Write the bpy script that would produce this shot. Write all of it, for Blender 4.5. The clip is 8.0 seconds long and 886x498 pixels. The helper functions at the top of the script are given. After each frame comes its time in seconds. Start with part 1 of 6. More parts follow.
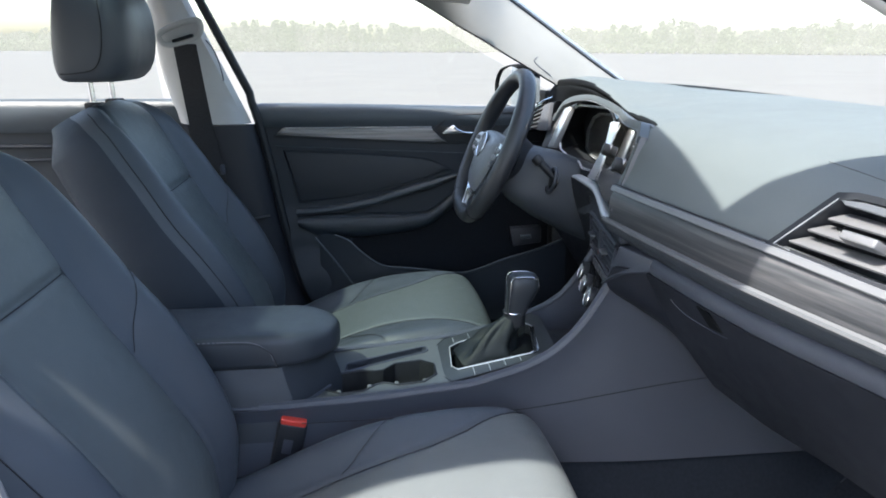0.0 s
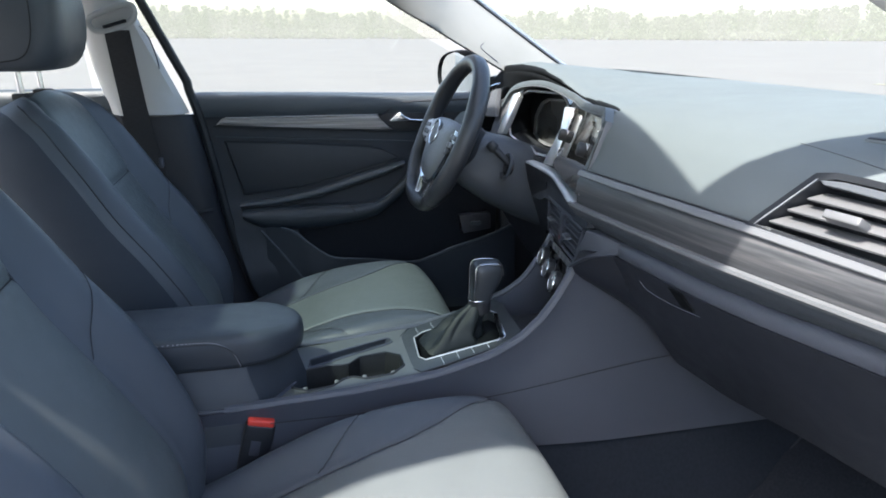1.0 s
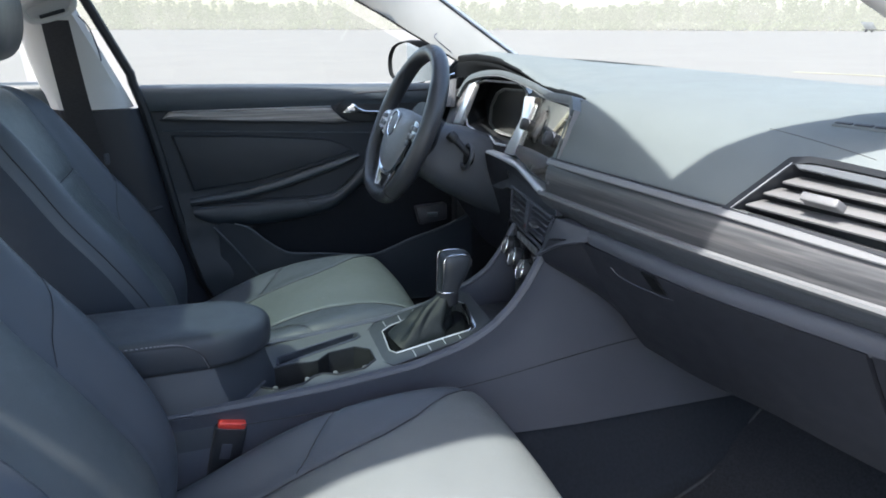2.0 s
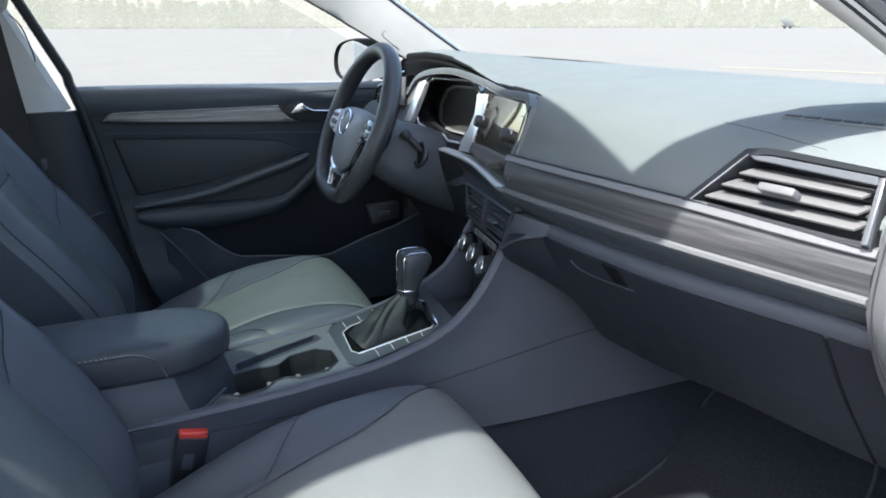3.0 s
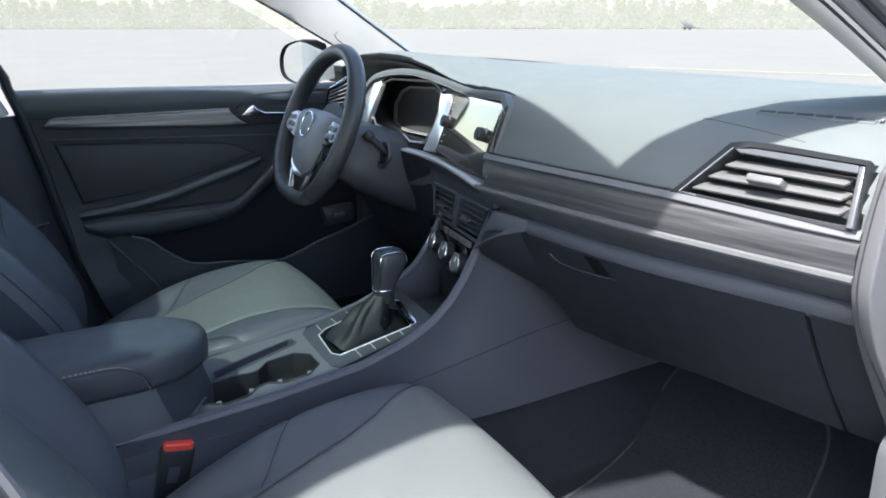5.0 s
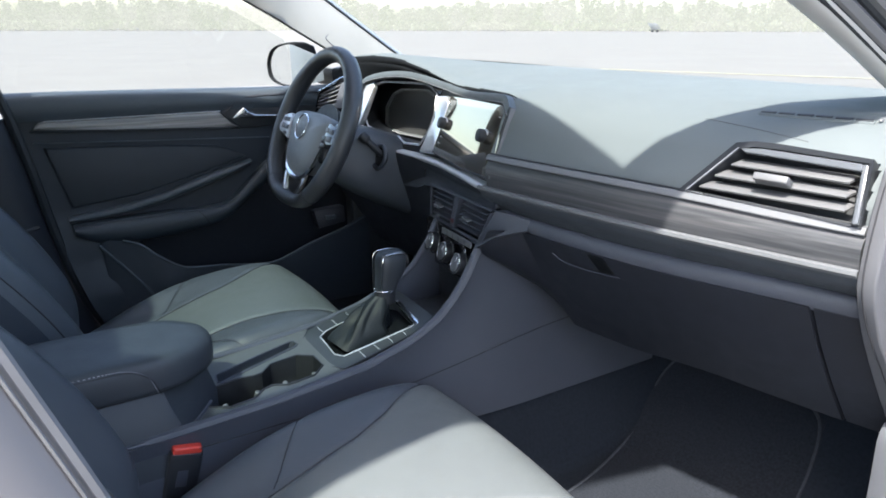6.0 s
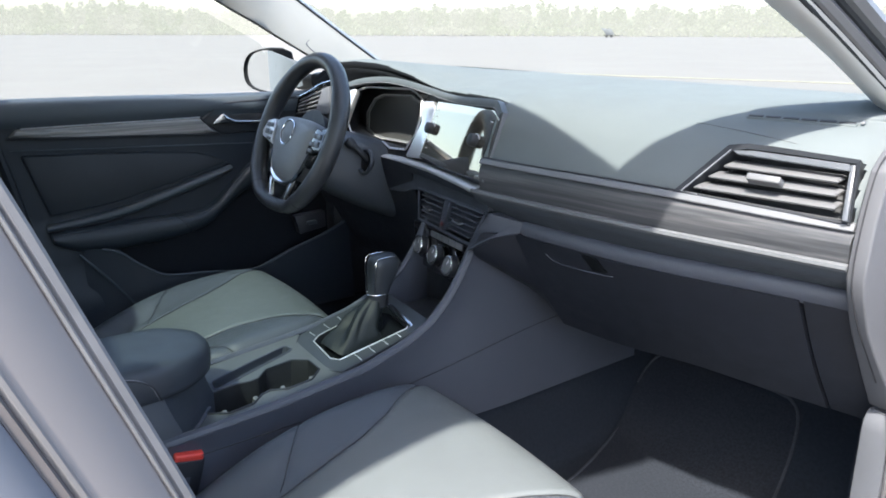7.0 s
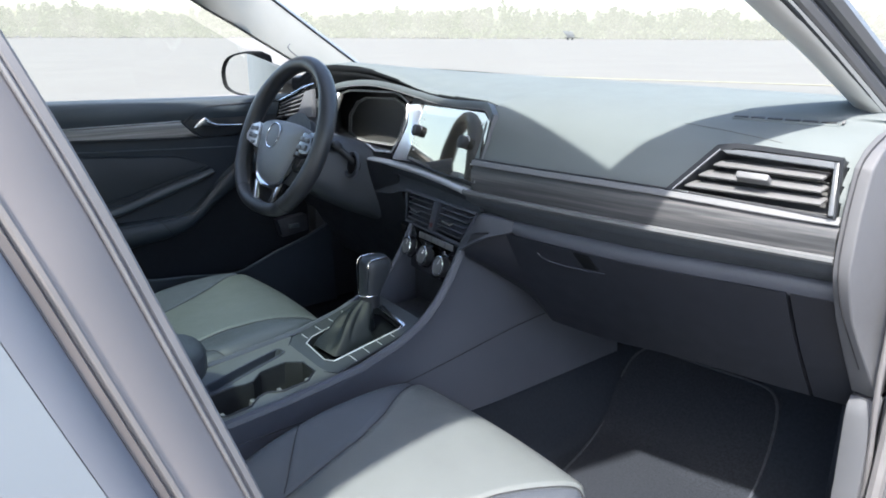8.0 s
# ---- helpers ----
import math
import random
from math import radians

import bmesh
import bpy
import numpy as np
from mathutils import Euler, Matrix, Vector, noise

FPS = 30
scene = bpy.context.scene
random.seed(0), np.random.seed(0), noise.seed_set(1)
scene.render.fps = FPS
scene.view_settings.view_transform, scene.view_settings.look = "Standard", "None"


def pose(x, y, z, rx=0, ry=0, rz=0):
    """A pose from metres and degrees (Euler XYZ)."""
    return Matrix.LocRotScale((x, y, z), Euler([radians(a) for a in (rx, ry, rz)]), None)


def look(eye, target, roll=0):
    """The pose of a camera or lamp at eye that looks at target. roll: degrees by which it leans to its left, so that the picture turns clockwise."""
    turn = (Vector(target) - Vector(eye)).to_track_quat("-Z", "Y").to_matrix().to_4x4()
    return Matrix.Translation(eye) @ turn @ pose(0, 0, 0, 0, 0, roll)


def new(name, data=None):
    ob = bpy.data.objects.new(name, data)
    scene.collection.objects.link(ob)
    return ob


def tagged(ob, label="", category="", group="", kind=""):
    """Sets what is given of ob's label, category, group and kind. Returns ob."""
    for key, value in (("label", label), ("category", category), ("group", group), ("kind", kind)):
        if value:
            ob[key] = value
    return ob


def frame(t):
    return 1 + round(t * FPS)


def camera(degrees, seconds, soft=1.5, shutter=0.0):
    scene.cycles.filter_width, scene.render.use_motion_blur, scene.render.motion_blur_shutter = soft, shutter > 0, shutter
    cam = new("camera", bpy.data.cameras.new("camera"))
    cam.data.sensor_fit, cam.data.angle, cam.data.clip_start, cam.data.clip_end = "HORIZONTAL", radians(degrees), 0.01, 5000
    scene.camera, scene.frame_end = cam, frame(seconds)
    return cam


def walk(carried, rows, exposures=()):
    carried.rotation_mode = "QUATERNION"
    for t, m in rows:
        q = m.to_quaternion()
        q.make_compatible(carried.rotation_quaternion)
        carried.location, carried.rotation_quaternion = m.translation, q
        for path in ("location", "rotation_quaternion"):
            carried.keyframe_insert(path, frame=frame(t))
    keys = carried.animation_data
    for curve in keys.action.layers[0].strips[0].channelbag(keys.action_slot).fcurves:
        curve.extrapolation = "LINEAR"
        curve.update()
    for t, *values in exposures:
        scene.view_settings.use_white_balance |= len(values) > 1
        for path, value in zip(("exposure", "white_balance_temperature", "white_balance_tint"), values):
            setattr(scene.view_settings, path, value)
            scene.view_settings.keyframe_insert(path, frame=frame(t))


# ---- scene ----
# ---- camera and its way: outside the open passenger door, drifting backwards along the car ----
cam = camera(64.7, 8.0, 1.8)
PATH = [
    (0, (1.191, 0.131, 1.153), (-0.719, 0.355, 0.602), 0.3),
    (0.5, (1.177, 0.098, 1.152), (-0.711, 0.425, 0.58), 0.3),
    (1, (1.165, 0.067, 1.152), (-0.699, 0.497, 0.567), 0.2),
    (1.5, (1.153, 0.039, 1.15), (-0.685, 0.552, 0.551), 0.2),
    (3, (1.135, -0.01, 1.15), (-0.615, 0.739, 0.537), -0.1),
    (3.5, (1.128, -0.031, 1.15), (-0.594, 0.779, 0.536), -0.0),
    (4, (1.122, -0.054, 1.15), (-0.575, 0.81, 0.537), -0.0),
    (4.5, (1.114, -0.08, 1.15), (-0.557, 0.832, 0.538), 0.0),
    (6, (1.091, -0.156, 1.152), (-0.52, 0.862, 0.547), 0.1),
    (6.5, (1.083, -0.186, 1.152), (-0.501, 0.876, 0.551), 0.2),
    (7, (1.075, -0.215, 1.155), (-0.477, 0.899, 0.562), 0.2),
    (7.5, (1.068, -0.24, 1.156), (-0.455, 0.916, 0.568), 0.2),
    (8, (1.062, -0.264, 1.157), (-0.432, 0.929, 0.571), 0.2),
]
EXPOSURE = 2.32
SKY_STRENGTH = 0.15
KELVIN = 6690.0
walk(cam, [(t, look(eye, target, roll)) for t, eye, target, roll in PATH], [(0.0, EXPOSURE, KELVIN, 10.0), (8.0, EXPOSURE, KELVIN, 10.0)])

# ---- world, sun ----
SUN_WAY = Vector((0.33, -0.56, 1.0)).normalized()          # towards the sun: high, behind the passenger side
world = bpy.data.worlds.new("daylight")
scene.world = world
world.use_nodes = True
wn = world.node_tree
sky = wn.nodes.new("ShaderNodeTexSky")
sky.sky_type = "NISHITA"
sky.sun_disc = False
sky.sun_elevation = math.asin(SUN_WAY.z)
sky.sun_rotation = math.atan2(SUN_WAY.x, SUN_WAY.y)
sky.air_density, sky.dust_density, sky.ozone_density = 1.0, 2.6, 1.5
wn.links.new(sky.outputs["Color"], wn.nodes["Background"].inputs["Color"])
wn.nodes["Background"].inputs["Strength"].default_value = SKY_STRENGTH
sun_data = bpy.data.lights.new("sun", "SUN")
sun_data.energy, sun_data.angle, sun_data.color = 3.25, radians(1.3), (1.0, 0.965, 0.915)
sun = new("sun", sun_data)
sun.matrix_world = look(SUN_WAY * 30, (0, 0, 0))


# ---- materials ----
def material(name, color, rough=0.5, metal=0.0, vary=0.15, scale=8.0, stretch=(1, 1, 1), bump=0.0, bump_scale=400.0, color2=None,
             coat=0.0, spec=0.5, rough_vary=0.1, bump_kind="noise"):
    """A surface with two scales of variation in colour and gloss, and fine relief."""
    m = bpy.data.materials.new(name)
    m.use_nodes = True
    t = m.node_tree
    b = t.nodes["Principled BSDF"]
    co = t.nodes.new("ShaderNodeTexCoord")
    mp = t.nodes.new("ShaderNodeMapping")
    mp.inputs["Scale"].default_value = stretch
    t.links.new(co.outputs["Object"], mp.inputs["Vector"])
    n1 = t.nodes.new("ShaderNodeTexNoise")
    n1.inputs["Scale"].default_value, n1.inputs["Detail"].default_value = scale, 6.0
    t.links.new(mp.outputs["Vector"], n1.inputs["Vector"])
    ramp = t.nodes.new("ShaderNodeValToRGB")
    c2 = color2 or tuple(c * (1 - vary) for c in color)
    hi = tuple(min(1.0, c * (1 + vary)) for c in color)
    ramp.color_ramp.elements[0].position, ramp.color_ramp.elements[1].position = 0.3, 0.7
    ramp.color_ramp.elements[0].color, ramp.color_ramp.elements[1].color = (*c2, 1), (*hi, 1)
    t.links.new(n1.outputs["Fac"], ramp.inputs["Fac"])
    t.links.new(ramp.outputs["Color"], b.inputs["Base Color"])
    n2 = t.nodes.new("ShaderNodeTexNoise")
    n2.inputs["Scale"].default_value, n2.inputs["Detail"].default_value = scale * 7.3, 3.0
    t.links.new(mp.outputs["Vector"], n2.inputs["Vector"])
    mr = t.nodes.new("ShaderNodeMapRange")
    mr.inputs["To Min"].default_value, mr.inputs["To Max"].default_value = max(0.02, rough - rough_vary), min(1.0, rough + rough_vary)
    t.links.new(n2.outputs["Fac"], mr.inputs["Value"])
    t.links.new(mr.outputs["Result"], b.inputs["Roughness"])
    b.inputs["Metallic"].default_value = metal
    b.inputs["Specular IOR Level"].default_value = spec
    b.inputs["Coat Weight"].default_value = coat
    b.inputs["Coat Roughness"].default_value = 0.06
    if bump:
        if bump_kind == "grain":
            n3 = t.nodes.new("ShaderNodeTexVoronoi")
            n3.inputs["Scale"].default_value = bump_scale
            out = n3.outputs["Distance"]
        else:
            n3 = t.nodes.new("ShaderNodeTexNoise")
            n3.inputs["Scale"].default_value, n3.inputs["Detail"].default_value = bump_scale, 2.0
            out = n3.outputs["Fac"]
        t.links.new(mp.outputs["Vector"] if bump_kind == "stretched" else co.outputs["Object"], n3.inputs["Vector"])
        bp = t.nodes.new("ShaderNodeBump")
        bp.inputs["Strength"].default_value, bp.inputs["Distance"].default_value = bump, 0.001
        t.links.new(out, bp.inputs["Height"])
        t.links.new(bp.outputs["Normal"], b.inputs["Normal"])
    return m


def glass(name, tint, gloss=0.03):
    """Thin sheet of glass: light goes straight through it, tinted, and a little is mirrored at its face."""
    m = bpy.data.materials.new(name)
    m.use_nodes = True
    t = m.node_tree
    t.nodes.remove(t.nodes["Principled BSDF"])
    tr, gl, mix = t.nodes.new("ShaderNodeBsdfTransparent"), t.nodes.new("ShaderNodeBsdfGlossy"), t.nodes.new("ShaderNodeMixShader")
    tr.inputs["Color"].default_value = (*tint, 1)
    gl.inputs["Roughness"].default_value = 0.02
    mix.inputs["Fac"].default_value = gloss
    t.links.new(tr.outputs[0], mix.inputs[1])
    t.links.new(gl.outputs[0], mix.inputs[2])
    t.links.new(mix.outputs[0], t.nodes["Material Output"].inputs["Surface"])
    return m


def streaked(name, dark, mid, light, stretch, rough=0.35):
    """Open-pored wood foil with long streaks."""
    m = material(name, mid, rough, 0.0, 0.2, 1.0, stretch, 0.25, 3.0, coat=0.15, bump_kind="stretched")
    t = m.node_tree
    ramp = [n for n in t.nodes if n.type == "VALTORGB"][0].color_ramp
    ramp.elements[0].position, ramp.elements[0].color = 0.36, (*dark, 1)
    ramp.elements[1].position, ramp.elements[1].color = 0.66, (*light, 1)
    e = ramp.elements.new(0.5)
    e.color = (*mid, 1)
    return m


PAD = material("soft dash skin", (0.104, 0.121, 0.1265), 0.72, spec=0.12, bump=0.25, bump_scale=900, bump_kind="grain", vary=0.06, scale=3)
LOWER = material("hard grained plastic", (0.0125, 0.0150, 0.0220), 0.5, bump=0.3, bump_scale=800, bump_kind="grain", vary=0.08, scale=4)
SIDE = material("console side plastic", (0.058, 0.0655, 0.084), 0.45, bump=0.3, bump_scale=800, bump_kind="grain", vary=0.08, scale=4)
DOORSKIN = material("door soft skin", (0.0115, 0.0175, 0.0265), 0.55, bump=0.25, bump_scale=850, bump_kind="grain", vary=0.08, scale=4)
LEATHER = material("seat leatherette", (0.058, 0.068, 0.083), 0.42, bump=0.22, bump_scale=1100, bump_kind="grain", vary=0.10, scale=5)
LEATHER_IN = material("seat insert leatherette", (0.092, 0.105, 0.109), 0.45, bump=0.35, bump_scale=900, bump_kind="grain", vary=0.08, scale=6)
THREAD = material("grey thread", (0.28, 0.28, 0.30), 0.8, vary=0.2, scale=200)
SEATSIDE = material("seat side leatherette", (0.028, 0.037, 0.051), 0.6, spec=0.2, bump=0.22, bump_scale=1100, bump_kind="grain", vary=0.10, scale=5)
ARM = material("armrest leatherette", (0.034, 0.041, 0.052), 0.45, bump=0.25, bump_scale=1000, bump_kind="grain", vary=0.10, scale=5)
SEAM = material("seam shadow thread", (0.02, 0.021, 0.026), 0.8, scale=60)
GLOSS = material("piano black", (0.008, 0.008, 0.01), 0.07, coat=0.6, vary=0.1, scale=5, rough_vary=0.04)
SCREEN = material("mirror-bright display glass", (0.45, 0.41, 0.345), 0.035, 0.92, vary=0.04, scale=3, rough_vary=0.015)
DARKGLASS = material("dark instrument glass", (0.062, 0.064, 0.064), 0.24, vary=0.1, scale=6, rough_vary=0.03, spec=0.6)
CHROME = material("satin chrome", (0.80, 0.81, 0.83), 0.16, 1.0, vary=0.05, scale=20, rough_vary=0.06)
SILVER = material("silver paint", (0.55, 0.56, 0.58), 0.3, 0.35, vary=0.06, scale=15)
RUBBER = material("black rubber", (0.0095, 0.0122, 0.0160), 0.6, vary=0.2, scale=20, bump=0.2, bump_scale=300)
BLACK = material("matt black plastic", (0.0140, 0.0165, 0.0210), 0.55, vary=0.15, scale=10, bump=0.2, bump_scale=700)
CARPET = material("needle-felt carpet", (0.0185, 0.0235, 0.032), 0.95, vary=0.15, scale=160, bump=0.7, bump_scale=1800, spec=0.1)
MAT = material("floor mat pile", (0.0215, 0.0255, 0.0330), 0.95, vary=0.25, scale=220, bump=0.9, bump_scale=1600, spec=0.1)
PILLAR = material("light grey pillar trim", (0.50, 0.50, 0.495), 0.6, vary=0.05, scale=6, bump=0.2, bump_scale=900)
BELT = material("woven belt webbing", (0.022, 0.023, 0.027), 0.75, vary=0.3, scale=120, stretch=(1, 1, 6), bump=0.4, bump_scale=900)
RED = material("red push button", (0.62, 0.055, 0.04), 0.35, vary=0.1, scale=30)
PAINT = material("pale blue-grey car paint", (0.30, 0.335, 0.37), 0.22, 0.3, coat=0.8, vary=0.05, scale=3)
JAMB = material("silver grey jamb paint", (0.202, 0.186, 0.182), 0.68, 0.0, spec=0.2, vary=0.06, scale=4)
# One foil, two colours: dimmer light kept in the dash's, brighter in the door's.
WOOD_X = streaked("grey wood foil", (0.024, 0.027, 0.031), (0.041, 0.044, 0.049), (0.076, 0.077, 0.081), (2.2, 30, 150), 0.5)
WOOD_Y = streaked("grey wood foil with light in it, along the door", (0.12, 0.115, 0.115), (0.24, 0.228, 0.222), (0.40, 0.38, 0.37), (30, 2.2, 150))
TRIMEDGE = material("satin grey trim edge", (0.120, 0.127, 0.137), 0.45, 0.05, vary=0.03, scale=10)
WINDOW = glass("window glass", (0.812, 0.838, 0.822), 0.04)
SHIELD = glass("windscreen glass", (0.835, 0.857, 0.842), 0.022)
TINTED = glass("tinted roof glass", (0.47, 0.53, 0.51), 0.05)
MIRROR = material("mirror glass", (0.9, 0.91, 0.92), 0.01, 1.0, vary=0.01, scale=2, rough_vary=0.005)
FRAMEGREY = material("dark satin frame", (0.135, 0.145, 0.150), 0.35, vary=0.06, scale=10)
GUTTER = material("grey outer roof rail paint", (0.075, 0.078, 0.086), 0.45, coat=0.2, vary=0.06, scale=4)
LIGHTTEXT = material("printed legend", (0.6, 0.6, 0.62), 0.5, scale=30)
# Same trim as PILLAR; its colour is darkened to offset direct sun.
PILLAR_DIM = material("light grey pillar trim toned down for sun", (0.235, 0.238, 0.232), 0.65, vary=0.06, scale=6, bump=0.25, bump_scale=900, spec=0.25)
CAP = material("grey end cap plastic", (0.086, 0.090, 0.100), 0.55, spec=0.25, bump=0.25, bump_scale=800, bump_kind="grain", vary=0.05, scale=4)
PADLINE = material("pad break line", (0.062, 0.070, 0.074), 0.8, scale=30)
HOODBLACK = material("near-black matt finish", (0.0048, 0.0060, 0.0074), 0.9, spec=0.1, vary=0.1, scale=30)
PLATE = material("satin grey tray", (0.085, 0.092, 0.095), 0.33, vary=0.05, scale=5, bump=0.1, bump_scale=700)
CUP = material("dark rubber lining", (0.0085, 0.0100, 0.0115), 0.6, vary=0.2, scale=15)
KNOB = material("smooth dark knob leather", (0.027, 0.033, 0.040), 0.38, vary=0.1, scale=12, bump=0.2, bump_scale=600, bump_kind="grain")
BAND = material("grained band under the trim", (0.044, 0.052, 0.063), 0.45, bump=0.3, bump_scale=800, bump_kind="grain", vary=0.08, scale=4)
TRIMLOW = material("soft grey lower trim lip", (0.098, 0.105, 0.113), 0.7, spec=0.25, vary=0.05, scale=8)
VENTGLOSS = material("blue-grey gloss vent lip", (0.075, 0.084, 0.095), 0.22, vary=0.05, scale=8)
SELECTOR = material("dark satin selector panel", (0.034, 0.039, 0.042), 0.36, vary=0.05, scale=8, bump=0.1, bump_scale=700)
BOOT = material("soft black leather", (0.0085, 0.0118, 0.0135), 0.5, spec=0.3, vary=0.12, scale=12, bump=0.4, bump_scale=500, bump_kind="grain")
FASCIA = material("satin grey fascia", (0.090, 0.097, 0.105), 0.34, 0.0, vary=0.05, scale=8, bump=0.1, bump_scale=700)
TABGREY = material("satin tab grey", (0.112, 0.117, 0.125), 0.45, 0.05, vary=0.04, scale=12)
RIM = material("smooth rim leather", (0.030, 0.033, 0.038), 0.36, vary=0.1, scale=10, bump=0.25, bump_scale=700, bump_kind="grain")
HUB = material("airbag pad skin", (0.155, 0.166, 0.180), 0.42, vary=0.05, scale=8, bump=0.25, bump_scale=800, bump_kind="grain")
LIPGREY = material("satin silver-grey lip", (0.34, 0.358, 0.375), 0.4, vary=0.05, scale=10)
ARCHGREY = material("matt grey arch frame", (0.067, 0.080, 0.088), 0.5, spec=0.4, vary=0.06, scale=10)
BLADE = material("polished divider", (0.90, 0.905, 0.91), 0.30, 0.85, vary=0.03, scale=10, rough_vary=0.04)
VENTBLACK = material("vent frame black", (0.020, 0.023, 0.028), 0.45, spec=0.25, vary=0.1, scale=10)
SLAT = material("grey vent slat", (0.098, 0.101, 0.106), 0.45, vary=0.05, scale=10, spec=0.3)
DARKRED = material("dim red button", (0.09, 0.018, 0.02), 0.4, scale=40)
POCKET = material("near-black pocket shade", (0.0066, 0.0090, 0.0135), 0.7, spec=0.2, vary=0.12, scale=12, bump=0.2, bump_scale=500)
DOORARM = material("door armrest skin", (0.020, 0.028, 0.037), 0.5, bump=0.25, bump_scale=850, bump_kind="grain", vary=0.08, scale=4)
PADDOOR = material("door roll skin", (0.036, 0.048, 0.060), 0.45, bump=0.25, bump_scale=850, bump_kind="grain", vary=0.06, scale=4)
DOORIN = material("door insert leatherette", (0.0165, 0.0215, 0.029), 0.5, bump=0.4, bump_scale=600, bump_kind="grain", vary=0.08, scale=5)
JAMBSEAL = material("grey weather seal", (0.115, 0.115, 0.122), 0.7, vary=0.15, scale=20)
BEIGESEAL = material("beige-grey seal", (0.150, 0.142, 0.140), 0.7, vary=0.1, scale=20)
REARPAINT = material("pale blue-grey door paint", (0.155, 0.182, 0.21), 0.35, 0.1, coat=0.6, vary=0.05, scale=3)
DOOREDGE = material("blue-grey door paint with shade in it", (0.118, 0.128, 0.152), 0.5, vary=0.08, scale=8)
GAPLINING = material("brown-grey door gap lining", (0.090, 0.083, 0.086), 0.5, vary=0.15, scale=12)
JAMBPLASTIC = material("pale grey kick panel", (0.084, 0.090, 0.102), 0.68, spec=0.2, bump=0.25, bump_scale=800, bump_kind="grain", vary=0.06, scale=4)


# ---- mesh helpers ----
def thing(name, label, category, at=(0, 0, 0), group="", kind=""):
    ob = new(name)
    ob.empty_display_size = 0.05
    ob.location = at
    return tagged(ob, label, category, group, kind)


def finish(bm, name, mats, smooth=38):
    bmesh.ops.recalc_face_normals(bm, faces=bm.faces)
    me = bpy.data.meshes.new(name)
    bm.to_mesh(me)
    bm.free()
    for m in (mats if isinstance(mats, (list, tuple)) else [mats]):
        me.materials.append(m)
    me.shade_smooth()
    me.set_sharp_from_angle(angle=radians(smooth))
    return me


def part(name, bm, mats, parent, label="", smooth=38):
    """One mesh part under a thing (an Empty) or under another part."""
    ob = new(name, finish(bm, name, mats, smooth))
    ob.parent = parent
    if parent.type == "EMPTY":
        ob.matrix_parent_inverse = Matrix.Translation(-parent.location)
    if label:
        ob["label"] = label
    return ob


def setting(name, bm, mats, label, category, smooth=38, kind="structure"):
    return tagged(new(name, finish(bm, name, mats, smooth)), label, category, kind=kind)


def rounded(bm, r, seg=2, angle=25):
    if r > 0:
        es = [e for e in bm.edges if len(e.link_faces) == 2 and e.calc_face_angle(0) > radians(angle)]
        bmesh.ops.bevel(bm, geom=es, offset=r, segments=seg, affect="EDGES", profile=0.5, clamp_overlap=True)
    return bm


def box(x0, x1, y0, y1, z0, z1, r=0.003, seg=2, bm=None):
    own = bmesh.new()
    bmesh.ops.create_cube(own, size=1)
    for v in own.verts:
        v.co = Vector((x0 + (v.co.x + .5) * (x1 - x0), y0 + (v.co.y + .5) * (y1 - y0), z0 + (v.co.z + .5) * (z1 - z0)))
    rounded(own, r, seg)
    if bm is None:
        return own
    return merge(bm, own)


def merge(bm, other):
    me = bpy.data.meshes.new("tmp")
    other.to_mesh(me)
    other.free()
    bm.from_mesh(me)
    bpy.data.meshes.remove(me)
    return bm


def turned(bm, m):
    bm.transform(m)
    return bm


def spline(pts, n, closed=False):
    """n points on a Catmull-Rom curve through pts."""
    P = [Vector(p) for p in pts]
    k = len(P)
    out = []
    spans = k if closed else k - 1
    for i in range(n):
        u = i * spans / (n if closed else n - 1)
        j = min(int(u), spans - 1)
        f = u - j
        a, b, c, d = ((P[(j - 1) % k], P[j % k], P[(j + 1) % k], P[(j + 2) % k]) if closed else
                      (P[max(j - 1, 0)], P[j], P[j + 1], P[min(j + 2, k - 1)]))
        out.append(0.5 * ((2 * b) + (c - a) * f + (2 * a - 5 * b + 4 * c - d) * f * f + (3 * b - a - 3 * c + d) * f ** 3))
    return out


def at(curve, x):
    """Value of a smooth curve given as (x, value) knots."""
    if x <= curve[0][0]:
        return curve[0][1]
    for (xa, a), (xb, b) in zip(curve, curve[1:]):
        if x <= xb:
            f = (x - xa) / (xb - xa)
            return a + (b - a) * f * f * (3 - 2 * f) if len(curve) < 3 else a + (b - a) * f
    return curve[-1][1]


def loft(rings, closed=True, caps=True, bm=None):
    """Skin over rings of equally many points."""
    bm = bm or bmesh.new()
    rows = [[bm.verts.new(p) for p in ring] for ring in rings]
    n = len(rows[0])
    for a, b in zip(rows, rows[1:]):
        for i in range(n if closed else n - 1):
            j = (i + 1) % n
            bm.faces.new((a[i], a[j], b[j], b[i]))
    if caps and closed:
        bm.faces.new(rows[0])
        bm.faces.new(rows[-1])
    return bm


